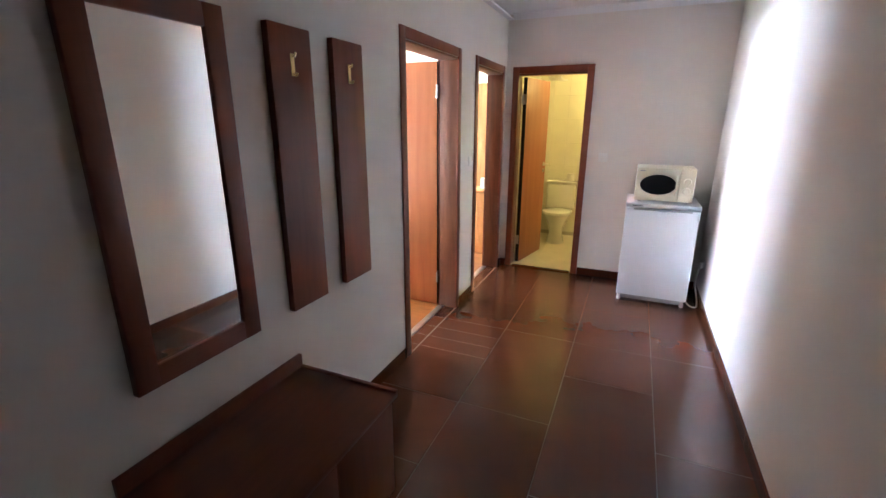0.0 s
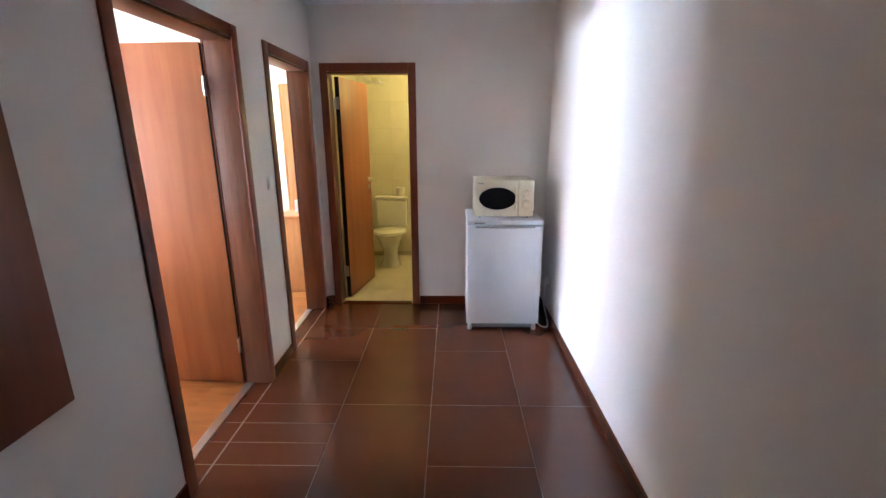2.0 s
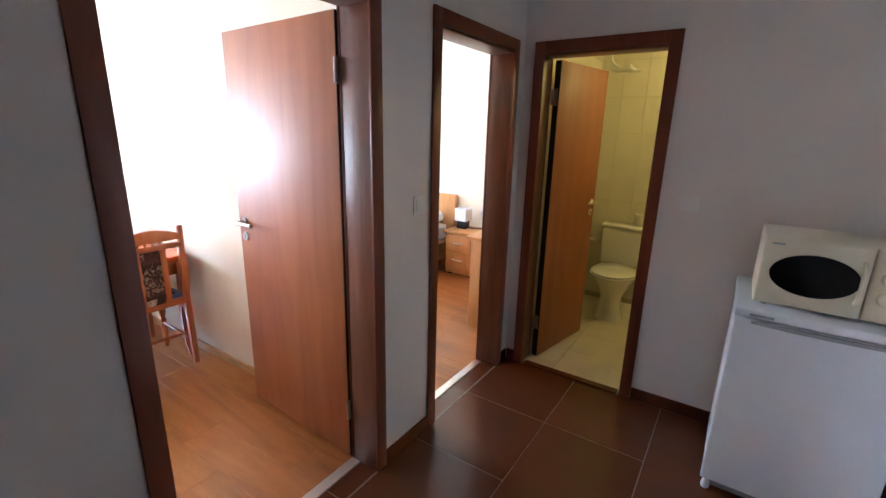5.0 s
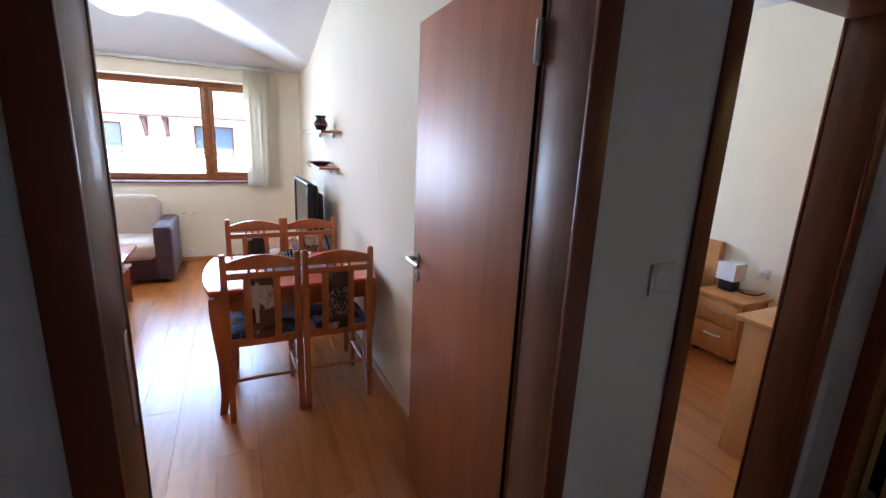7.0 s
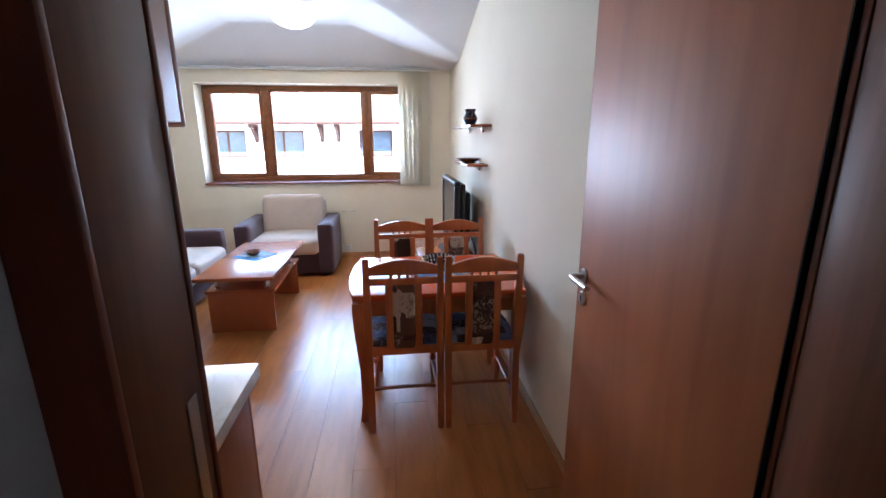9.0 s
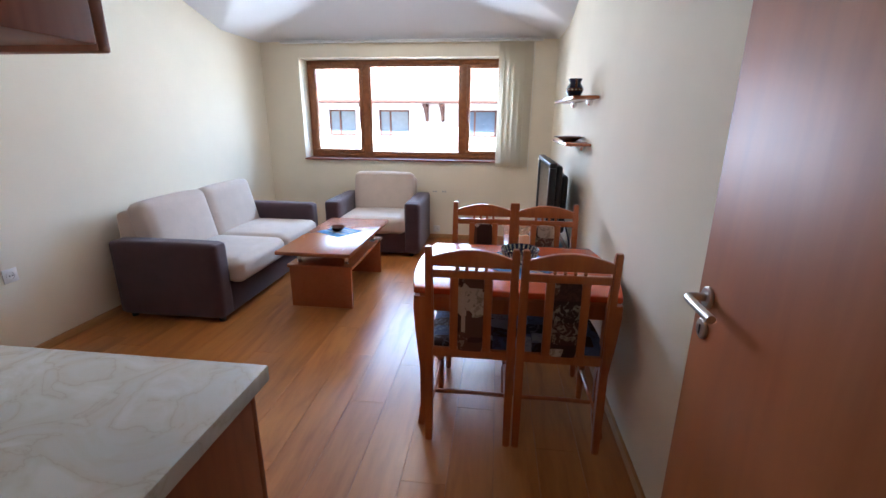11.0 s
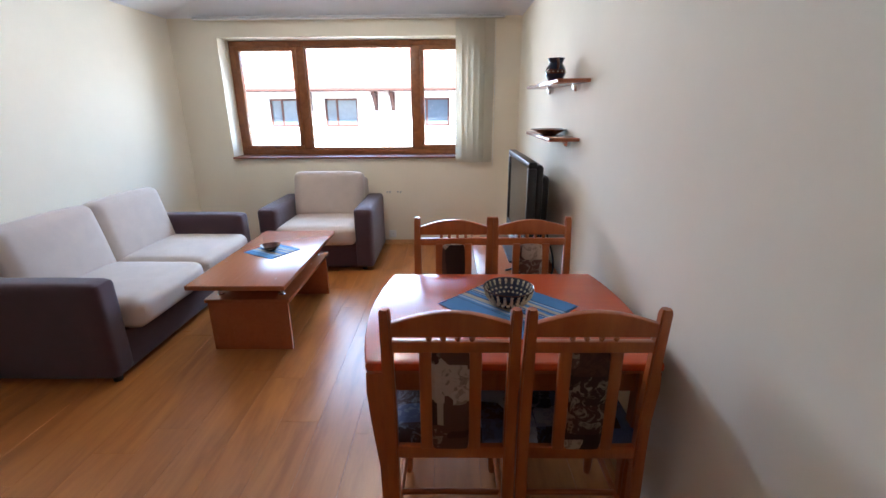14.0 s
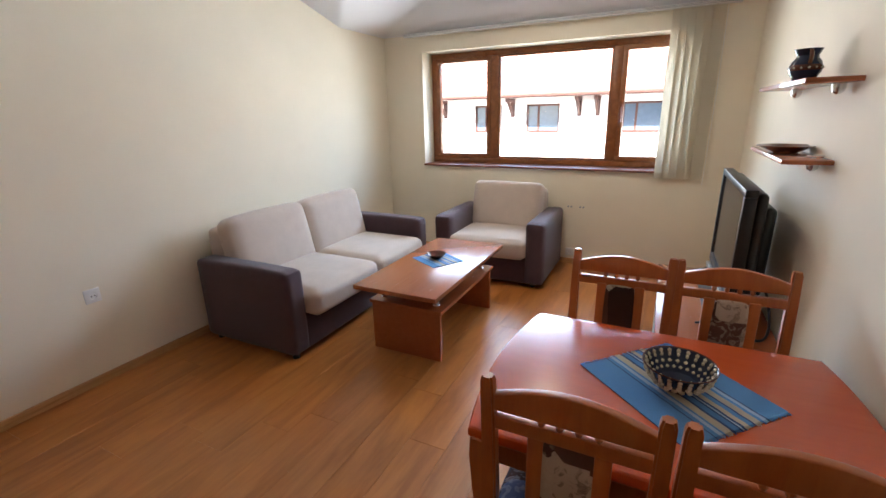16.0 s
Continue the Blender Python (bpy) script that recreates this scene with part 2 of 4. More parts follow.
RUNNER = stripes("blue and sand striped weave", [(0.0, BLUE), (0.27, DEEP), (0.285, BLUE), (0.32, PALE), (0.35, BLUE), (0.37, SAND), (0.43, DEEP), (0.45, BLUE), (0.50, DEEP), (0.515, PALE), (0.53, DEEP), (0.55, SAND), (0.59, BLUE), (0.63, DEEP), (0.645, SAND), (0.70, BLUE), (0.73, PALE), (0.76, DEEP), (0.775, BLUE)], 1, 0.36)

m, t, b = shader("marbled worktop laminate")
v = coords(t, (1, 1, 1))
n1 = node(t, "ShaderNodeTexNoise", [("Vector", v)], Scale=5.0, Detail=8.0, Distortion=2.2)
t.links.new(ramp(t, n1.outputs["Fac"], [(0.40, (0.62, 0.60, 0.54)), (0.485, (0.60, 0.56, 0.47)), (0.50, (0.54, 0.49, 0.40)), (0.515, (0.60, 0.57, 0.48)), (0.65, (0.68, 0.66, 0.61))]), b.inputs["Base Color"])
b.inputs["Roughness"].default_value = 0.25
MARBLE = m

m, t, b = shader("mirror silver")
b.inputs["Base Color"].default_value = (0.86, 0.88, 0.88, 1)
b.inputs["Metallic"].default_value, b.inputs["Roughness"].default_value = 1.0, 0.02
MIRROR = m

m, t, b = shader("window glass")
b.inputs["Base Color"].default_value = (1, 1, 1, 1)
b.inputs["Transmission Weight"].default_value, b.inputs["Roughness"].default_value = 1.0, 0.0
b.inputs["IOR"].default_value = 1.02
GLASS = m

m, t, b = shader("ivory blind fabric")
b.inputs["Base Color"].default_value = (0.66, 0.60, 0.47, 1)
b.inputs["Roughness"].default_value = 0.9
n1 = node(t, "ShaderNodeTexNoise", [("Vector", coords(t, (60, 60, 4)))], Scale=6.0, Detail=3.0)
bump(t, b, n1.outputs["Fac"], 0.2, 0.001)
tl = node(t, "ShaderNodeBsdfTranslucent", Color=(0.85, 0.81, 0.72, 1))
mx = t.nodes.new("ShaderNodeMixShader")
mx.inputs[0].default_value = 0.35
t.links.new(b.outputs[0], mx.inputs[1])
t.links.new(tl.outputs[0], mx.inputs[2])
t.links.new(mx.outputs[0], t.nodes["Material Output"].inputs["Surface"])
BLIND = m


# ---- mesh helpers ----
BASE = {}


def thing(name, x, y, z=0.0, label="", category="", group="", rz=0.0):
    ob = new(name)
    ob.empty_display_size = 0.05
    m = pose(x, y, z, 0, 0, rz)
    ob.matrix_basis = m
    BASE[ob] = m.inverted() if not rz else Matrix()
    return tagged(ob, label, category, group)


def finish(name, bm, material, smooth=30):
    me = bpy.data.meshes.new(name)
    bmesh.ops.recalc_face_normals(bm, faces=bm.faces[:])
    if smooth:
        for f in bm.faces:
            f.smooth = True
        lim = radians(smooth)
        for e in bm.edges:
            e.smooth = len(e.link_faces) == 2 and e.calc_face_angle(0) < lim
    bm.to_mesh(me)
    bm.free()
    me.materials.append(material)
    return me


def part(name, bm, material, parent, label="", smooth=30):
    """One mesh under a thing or a part. World places for things that stand square, own places for turned ones."""
    base = BASE[parent]
    bm.transform(base)
    ob = new(name, finish(name, bm, material, smooth))
    ob.parent = parent
    BASE[ob] = base
    return tagged(ob, label)


def whole(name, bm, material, label, category, kind="", smooth=30, group=""):
    """A thing of one mesh, with its origin at its base."""
    lo = [min(v.co[i] for v in bm.verts) for i in range(3)]
    hi = [max(v.co[i] for v in bm.verts) for i in range(3)]
    at = Vector(((lo[0] + hi[0]) / 2, (lo[1] + hi[1]) / 2, lo[2]))
    bm.transform(Matrix.Translation(-at))
    ob = new(name, finish(name, bm, material, smooth))
    ob.location = at
    BASE[ob] = Matrix.Translation(-at)
    return tagged(ob, label, category, group, kind)


def box(x0, x1, y0, y1, z0, z1, r=0.0, seg=2, bm=None):
    b = bmesh.new()
    bmesh.ops.create_cube(b, size=1.0)
    for v in b.verts:
        v.co = Vector((x0 + (v.co.x + 0.5) * (x1 - x0), y0 + (v.co.y + 0.5) * (y1 - y0), z0 + (v.co.z + 0.5) * (z1 - z0)))
    if r:
        bmesh.ops.bevel(b, geom=b.edges[:], offset=r, segments=seg, profile=0.5, affect="EDGES")
    return joined(bm, b)


def joined(bm, b):
    if bm is None:
        return b
    me = bpy.data.meshes.new("joint")
    b.to_mesh(me)
    b.free()
    bm.from_mesh(me)
    bpy.data.meshes.remove(me)
    return bm


def boxes(*rows, r=0.0):
    bm = bmesh.new()
    for row in rows:
        box(*row, r=r, bm=bm)
    return bm


def pad(x0, x1, y0, y1, z0, z1, r=0.05, puff=0.015, cuts=12):
    """A stuffed cushion: rounded all round, swollen on its faces."""
    b = bmesh.new()
    bmesh.ops.create_cube(b, size=2.0)
    bmesh.ops.subdivide_edges(b, edges=b.edges[:], cuts=cuts, use_grid_fill=True)
    c = Vector(((x0 + x1) / 2, (y0 + y1) / 2, (z0 + z1) / 2))
    h = Vector(((x1 - x0) / 2, (y1 - y0) / 2, (z1 - z0) / 2))
    for v in b.verts:
        u = v.co.copy()
        s = Vector([math.copysign(abs(q) ** 0.7, q) for q in u])
        p = Vector((s.x * h.x, s.y * h.y, s.z * h.z))
        core = Vector([max(-(h[i] - r), min(h[i] - r, p[i])) for i in range(3)])
        d = p - core
        if d.length > 1e-6:
            p = core + d.normalized() * min(r, d.length)
        for i in range(3):
            j, k = (i + 1) % 3, (i + 2) % 3
            if abs(u[i]) > 0.99:
                p[i] += math.copysign(puff * (1 - u[j] ** 2) * (1 - u[k] ** 2), u[i])
        v.co = c + p + 0.002 * noise.noise_vector(p * 9)
    return b


def lathe(profile, x, y, z, n=32, bm=None, sx=1.0, sy=1.0, ring=False):
    """A turned body from (radius, height) steps."""
    b = bmesh.new()
    rings = []
    for r, h in profile:
        rings.append([b.verts.new((x + sx * r * math.cos(2 * math.pi * i / n), y + sy * r * math.sin(2 * math.pi * i / n), z + h)) for i in range(n)])
    for a, c in zip(rings, rings[1:]):
        for i in range(n):
            b.faces.new((a[i], a[(i + 1) % n], c[(i + 1) % n], c[i]))
    if ring:
        for i in range(n):
            b.faces.new((rings[-1][i], rings[-1][(i + 1) % n], rings[0][(i + 1) % n], rings[0][i]))
    else:
        b.faces.new(rings[0][::-1])
        b.faces.new(rings[-1])
    return joined(bm, b)


def tube(points, r, n=10, bm=None):
    """A bent rod through the points."""
    b = bmesh.new()
    pts = [Vector(p) for p in points]
    rings = []
    for i, p in enumerate(pts):
        d = (pts[min(i + 1, len(pts) - 1)] - pts[max(i - 1, 0)]).normalized()
        a = d.orthogonal().normalized() if not rings else (last - d * last.dot(d)).normalized()
        last = a
        e = d.cross(a)
        rings.append([b.verts.new(p + r * (a * math.cos(2 * math.pi * k / n) + e * math.sin(2 * math.pi * k / n))) for k in range(n)])
    for a, c in zip(rings, rings[1:]):
        for i in range(n):
            b.faces.new((a[i], a[(i + 1) % n], c[(i + 1) % n], c[i]))
    b.faces.new(rings[0][::-1])
    b.faces.new(rings[-1])
    return joined(bm, b)


def curve_points(points, steps=6):
    """A smooth line through the points."""
    p = [Vector(q) for q in points]
    p = [2 * p[0] - p[1]] + p + [2 * p[-1] - p[-2]]
    out = []
    for i in range(1, len(p) - 2):
        for s in range(steps):
            u = s / steps
            out.append(0.5 * (2 * p[i] + (p[i + 1] - p[i - 1]) * u + (2 * p[i - 1] - 5 * p[i] + 4 * p[i + 1] - p[i + 2]) * u ** 2 + (3 * p[i] - p[i - 1] - 3 * p[i + 1] + p[i + 2]) * u ** 3))
    return out + [p[-2]]


def slab(outline, z0, z1, r=0.0):
    """A board with a drawn outline."""
    b = bmesh.new()
    vs = [b.verts.new((x, y, z0)) for x, y in outline]
    f = b.faces.new(vs)
    up = bmesh.ops.extrude_face_region(b, geom=[f])
    bmesh.ops.translate(b, vec=(0, 0, z1 - z0), verts=[g for g in up["geom"] if isinstance(g, bmesh.types.BMVert)])
    if r:
        edges = [e for e in b.edges if abs(e.verts[0].co.z - e.verts[1].co.z) < 1e-6]
        bmesh.ops.bevel(b, geom=edges, offset=r, segments=3, profile=0.5, affect="EDGES")
    return b


def structure(name, bm, material, label="", smooth=0):
    return whole(name, bm, material, label or name.replace("_", " "), name.split("_")[0], "structure", smooth)

# ---- structure ----
TOP = 2.85
structure("wall_hall", boxes((-1.15, -1.012, -1.2, 2.42, 0, TOP), (-1.15, -1.012, 2.42, 3.30, 2.02, TOP), (-1.15, -1.012, 3.30, 3.69, 0, TOP),
                             (-1.15, -1.012, 3.69, 4.48, 2.02, TOP), (-1.15, -1.012, 4.48, 6.25, 0, TOP)), HALL, "pale painted wall between hall and rooms")
structure("wall_hall_end", boxes((-1.012, -0.90, 4.60, 4.72, 0, TOP), (-0.90, -0.22, 4.60, 4.72, 2.02, TOP), (-0.22, 0.915, 4.60, 4.72, 0, TOP)), HALL, "pale painted end wall of the hall")
structure("wall_hall_side", box(0.915, 1.05, -1.2, 4.72, 0, TOP), HALL, "pale painted side wall of the hall")
structure("wall_hall_back", box(-1.15, 1.05, -1.32, -1.2, 0, TOP), HALL, "pale painted wall at the entrance")
structure("ceiling_hall", box(-1.012, 0.915, -1.2, 4.60, 2.51, 2.60), CEIL, "white plastered hall ceiling")
structure("floor_base", box(-6.25, 1.05, -1.32, 6.40, -0.25, -0.012), GROUT, "floor screed with beige grout")
structure("wall_window", boxes((-6.60, -6.25, -0.15, 0.46, -0.25, TOP), (-6.60, -6.25, 3.00, 3.58, -0.25, TOP), (-6.60, -6.25, 0.46, 3.00, -0.25, 0.945), (-6.60, -6.25, 0.46, 3.00, 2.11, TOP)), WALL, "cream painted window wall")
structure("wall_sofa", box(-6.25, -1.15, -0.15, 0.0, 0, TOP), WALL, "cream painted wall behind the sofa")
structure("wall_dining", box(-6.25, -1.15, 3.43, 3.58, 0, TOP), WALL, "cream painted wall beside the dining table")
structure("wall_kitchen", boxes((-1.156, -1.150, 0.0, 2.42, 0, TOP), (-1.156, -1.150, 2.42, 3.30, 2.02, TOP), (-1.156, -1.150, 3.30, 3.43, 0, TOP)), WALL, "cream painted wall at the kitchen")
structure("wall_bedroom_end", box(-5.35, -1.012, 6.25, 6.40, 0, TOP), WALL, "cream painted bedroom wall")
structure("wall_bedroom_window", boxes((-5.35, -5.20, 3.58, 4.15, 0, TOP), (-5.35, -5.20, 5.65, 6.25, 0, TOP), (-5.35, -5.20, 4.15, 5.65, 0, 0.9), (-5.35, -5.20, 4.15, 5.65, 2.1, TOP)), WALL, "cream painted bedroom window wall")
structure("ceiling_bedroom", box(-5.20, -1.15, 3.58, 6.25, 2.60, 2.70), CEIL, "white plastered bedroom ceiling")
structure("wall_bath_back", box(-1.012, 0.42, 6.25, 6.40, 0, TOP), HALL, "wall behind the bathroom tiles")
structure("wall_bath_side", box(0.30, 0.42, 4.72, 6.25, 0, TOP), BATHTILE, "ivory bathroom side wall")
structure("ceiling_bath", box(-1.012, 0.30, 4.72, 6.25, 2.30, 2.40), CEIL, "white bathroom ceiling")


def soffit(x, y):
    """Height of the attic ceiling: a hipped dormer cut into the roof slope, level above."""
    dormer = min(2.28 + 0.59 * (x + 6.25), 2.28 + 0.31 * y, 2.28 + 0.31 * (3.43 - y))
    return min(max(dormer, 2.28 + 0.27 * (x + 5.5)), 2.62)


bm = bmesh.new()
nx, ny = 156, 104
grid = [[bm.verts.new((x, y, soffit(x, y))) for y in np.linspace(-0.02, 3.45, ny + 1)] for x in np.linspace(-6.27, -1.14, nx + 1)]
for i in range(nx):
    for j in range(ny):
        bm.faces.new((grid[i][j], grid[i + 1][j], grid[i + 1][j + 1], grid[i][j + 1]))
geom = bmesh.ops.extrude_face_region(bm, geom=bm.faces[:])
for v in geom["geom"]:
    if isinstance(v, bmesh.types.BMVert):
        v.co.z = 2.80
structure("ceiling_living", bm, CEIL, "white attic ceiling with dormer slopes", 40)
# Unseen slab added above all ceilings to keep daylight from leaking in.
structure("roof_slab", box(-6.60, 1.05, -1.32, 6.40, 2.86, 3.0), GROUND, "unseen slab added over the ceilings against daylight")

# cornices and skirtings
bm = bmesh.new()
for s in range(5):
    a0, a1 = s / 5, (s + 1) / 5
    box(-1.012, -1.012 + 0.05 * (1 - a0) ** 1.5 + 0.004, -1.2, 4.60, 2.46 + 0.05 * a0, 2.46 + 0.05 * a1, bm=bm)
    box(-0.96, 0.915, 4.60 - 0.05 * a1 ** 1.5 - 0.004, 4.60, 2.46 + 0.05 * a0, 2.46 + 0.05 * a1, bm=bm)
structure("trim_cornice", bm, CEIL, "white plaster cornice")
structure("baseboard_window_wall", box(-6.25, -6.235, 0.0, 3.43, 0.0, 0.055, 0.004), SKIRT, "oak skirting under the window")
structure("baseboard_sofa_wall", box(-6.23, -1.80, 0.0, 0.015, 0.0, 0.055, 0.004), SKIRT, "oak skirting behind the sofa")
structure("baseboard_dining_wall", box(-6.23, -1.2, 3.415, 3.43, 0.0, 0.055, 0.004), SKIRT, "oak skirting beside the dining table")
structure("baseboard_bedroom", box(-5.2, -1.15, 6.235, 6.25, 0.0, 0.055, 0.004), SKIRT, "oak skirting in the bedroom")

# door frames, leaves and thresholds


def door_frame(name, axis, at0, at1, a, c, label, material=MAHOGANY):
    """Casings on both faces and a liner through the wall. axis: along which wall it lies; a, c: outer edges."""
    def put(u0, u1, w0, w1, z0, z1, r=0.003):
        return box(w0, w1, u0, u1, z0, z1, r) if axis == "y" else box(u0, u1, w0, w1, z0, z1, r)
    d = thing(name, *(((at0 + at1) / 2, (a + c) / 2) if axis == "y" else ((a + c) / 2, (at0 + at1) / 2)), 0, label, "door frame")
    d["kind"] = "structure"
    for w0, w1 in ((at0 - 0.012, at0), (at1, at1 + 0.012)):
        part("casing", put(a, a + 0.062, w0, w1, 0, 2.04), material, d)
        part("casing", put(c - 0.062, c, w0, w1, 0, 2.04), material, d)
        part("head_casing", put(a + 0.062, c - 0.062, w0, w1, 1.978, 2.04), material, d)
    part("liner", put(a + 0.045, a + 0.060, at0, at1, 0, 1.977), LINER, d, "walnut liner")
    part("liner", put(c - 0.060, c - 0.045, at0, at1, 0, 1.977), LINER, d, "walnut liner")
    part("head_liner", put(a + 0.060, c - 0.060, at0, at1, 1.962, 1.977), LINER, d, "walnut liner")
    return d


def door_leaf(name, m, width, label):
    """A flush veneered leaf along local x from its hinge edge, with lever handles and hinges."""
    d = new(name)
    d.matrix_basis = m
    BASE[d] = Matrix()
    tagged(d, label, "door", "", "structure")
    leaf = part("leaf", box(0.0, width, -0.02, 0.02, 0.012, 1.955, 0.002), LEAF, d)
    # Hinge edge coloured black: dark wood with the gap's shade put in.
    part("edge", box(-0.0015, 0.0, -0.019, 0.019, 0.014, 1.953), GAP_BLACK, d, "dark leaf edge, blackened for shade")
    for side in (-1, 1):
        x, z = width - 0.055, 1.055
        handle = part("handle", lathe([(0.025, 0), (0.025, 0.006), (0.022, 0.009)], 0, 0, 0, 24), STEEL, d, "satin steel lever handle")
        handle.data.transform(Matrix.Translation((x, side * 0.020, z)) @ Matrix.Rotation(radians(-90 * side), 4, "X"))
        bm = tube(curve_points([(x, side * 0.026, z), (x, side * 0.058, z), (x - 0.012, side * 0.066, z), (x - 0.06, side * 0.066, z), (x - 0.125, side * 0.064, z)], 5), 0.0095, 12)
        part("lever", bm, STEEL, handle)
        plate = part("keyhole_plate", lathe([(0.024, 0), (0.024, 0.005), (0.021, 0.008)], 0, 0, 0, 24), STEEL, d, "round steel keyhole plate")
        plate.data.transform(Matrix.Translation((x, side * 0.020, z - 0.075)) @ Matrix.Rotation(radians(-90 * side), 4, "X"))
        # No hole is cut; a black block gives its inner shade.
        part("keyhole", box(x - 0.003, x + 0.003, side * 0.028 - 0.001, side * 0.028 + 0.001, z - 0.088, z - 0.066), GAP_BLACK, plate)
    for z in (0.22, 1.70):
        part("hinge", lathe([(0.008, 0), (0.008, 0.09)], -0.004, 0.024, z, 12), STEEL, d, "steel hinge")
        part("hinge_plate", box(-0.004, -0.0016, -0.012, 0.02, z - 0.005, z + 0.095), STEEL, d)
    return d


d1 = door_frame("door_1", "y", -1.156, -1.012, 2.385, 3.330, "dark brown door frame to the living room")
part("strike_plate", box(-1.135, -1.112, 2.4452, 2.4472, 1.02, 1.19, 0.0006), STEEL, d1, "steel strike plate")
door_frame("door_2", "y", -1.150, -1.012, 3.660, 4.510, "dark brown door frame to the bedroom")
door_frame("door_3", "x", 4.60, 4.72, -0.945, -0.176, "dark brown door frame to the bathroom")
door_leaf("door_leaf_1", pose(-1.172, 3.280, 0, 0, 0, 177.5), 0.80, "brown veneered living room door standing open")
door_leaf("door_leaf_3", pose(-0.845, 4.725, 0, 0, 0, 79), 0.62, "brown veneered bathroom door standing open")
door_leaf("door_leaf_2", pose(-1.175, 3.695, 0, 0, 0, 180), 0.72, "brown veneered bedroom door standing open")
for nm, q in (("living", (-1.165, -1.115, 2.446, 3.269)), ("bedroom", (-1.16, -1.11, 3.738, 4.432))):
    structure("trim_threshold_" + nm, box(q[0], q[1], q[2], q[3], -0.002, 0.006, 0.002), ALU, "aluminium threshold strip")
structure("trim_threshold_bath", box(-0.867, -0.254, 4.59, 4.64, -0.012, 0.008, 0.002), TILE, "brown tile threshold")


# ---- windows ----
def window(name, x, y0, y1, z0, z1, bars, label):
    """Timber-look frame with sashes between the bars, facing +x."""
    w = thing(name, x, (y0 + y1) / 2, z0, label, "window")
    w["kind"] = "structure"
    f = part("window_frame", boxes((x - 0.035, x + 0.035, y0, y1, z0, z0 + 0.055), (x - 0.035, x + 0.035, y0, y1, z1 - 0.055, z1),
                                   (x - 0.035, x + 0.035, y0, y0 + 0.06, z0 + 0.055, z1 - 0.055), (x - 0.035, x + 0.035, y1 - 0.06, y1, z0 + 0.055, z1 - 0.055),
                                   *[(x - 0.034, x + 0.034, q - 0.04, q + 0.04, z0 + 0.055, z1 - 0.055) for q in bars], r=0.004), WINDOW, w)
    edges = [y0 + 0.06] + [q + s * 0.04 for q in bars for s in (-1, 1)] + [y1 - 0.06]
    for k in range(0, len(edges), 2):
        a, c = edges[k], edges[k + 1]
        opens = k != 2
        d = 0.043 if opens else 0.018
        e = 0.045 if opens else 0.02
        part("sash", boxes((x - 0.02, x + e, a, c, z0 + 0.055, z0 + 0.055 + d), (x - 0.02, x + e, a, c, z1 - 0.055 - d, z1 - 0.055),
                           (x - 0.02, x + e, a, a + d, z0 + 0.055 + d, z1 - 0.055 - d), (x - 0.02, x + e, c - d, c, z0 + 0.055 + d, z1 - 0.055 - d), r=0.004), WINDOW, w)
        g = part("pane", box(x - 0.004, x + 0.004, a + d - 0.005, c - d + 0.005, z0 + 0.05 + d, z1 - 0.05 - d), GLASS, w, "clear window pane")
        g.visible_shadow = False
        if opens:
            yh = c - d / 2 if k == 0 else a + d / 2
            h = part("handle", box(x + 0.045, x + 0.056, yh - 0.014, yh + 0.014, 1.47, 1.54, 0.003), MAHOGANY, w, "dark window handle")
            part("lever", boxes((x + 0.056, x + 0.085, yh - 0.008, yh + 0.008, 1.49, 1.51), (x + 0.075, x + 0.09, yh - 0.010, yh + 0.010, 1.38, 1.515), r=0.003), MAHOGANY, h)
    return w


window("window_1", -6.50, 0.462, 2.998, 0.966, 2.108, (1.192, 2.384), "brown framed window with three panes")
window("window_2", -5.29, 4.152, 5.648, 0.902, 2.098, (4.9,), "brown framed bedroom window")
structure("trim_sill", box(-6.53, -6.215, 0.462, 2.998, 0.9455, 0.9655, 0.005), MAHOGANY_Y, "dark brown window sill board")

# ---- hall ----
def mirror():
    t = thing("wall_mirror", -1.0, 0.96, 0.757, "tall wall mirror in a dark brown frame", "mirror")
    for r in ((0.725, 0.795, 0.757, 1.875), (1.122, 1.192, 0.757, 1.875)):
        part("stile", box(-1.012, -0.985, r[0], r[1], r[2], r[3], 0.003), MAHOGANY, t)
    for z in (0.757, 1.805):
        part("rail", box(-1.012, -0.986, 0.795, 1.122, z, z + 0.07, 0.003), MAHOGANY_Y, t)
    part("glass", box(-1.008, -0.995, 0.795, 1.122, 0.827, 1.805), MIRROR, t, "silvered mirror glass")


mirror()
for y in (1.375, 1.745):
    t = thing("coat_rack", -1.0, y + 0.11, 0.76, "dark brown coat board with one brass hook", "coat rack", "coat boards on the hall wall")
    part("board", box(-1.012, -0.982, y, y + 0.225, 0.76, 1.872, 0.003), MAHOGANY, t)
    h = part("hook", box(-0.982, -0.978, y + 0.103, y + 0.121, 1.695, 1.775, 0.001), BRASS, t, "small brass hook")
    part("prong", tube(curve_points([(-0.978, y + 0.112, 1.765), (-0.966, y + 0.112, 1.768), (-0.962, y + 0.112, 1.778)]), 0.004, 8), BRASS, h)
    part("prong", tube(curve_points([(-0.978, y + 0.112, 1.705), (-0.966, y + 0.112, 1.697), (-0.960, y + 0.112, 1.706)]), 0.004, 8), BRASS, h)


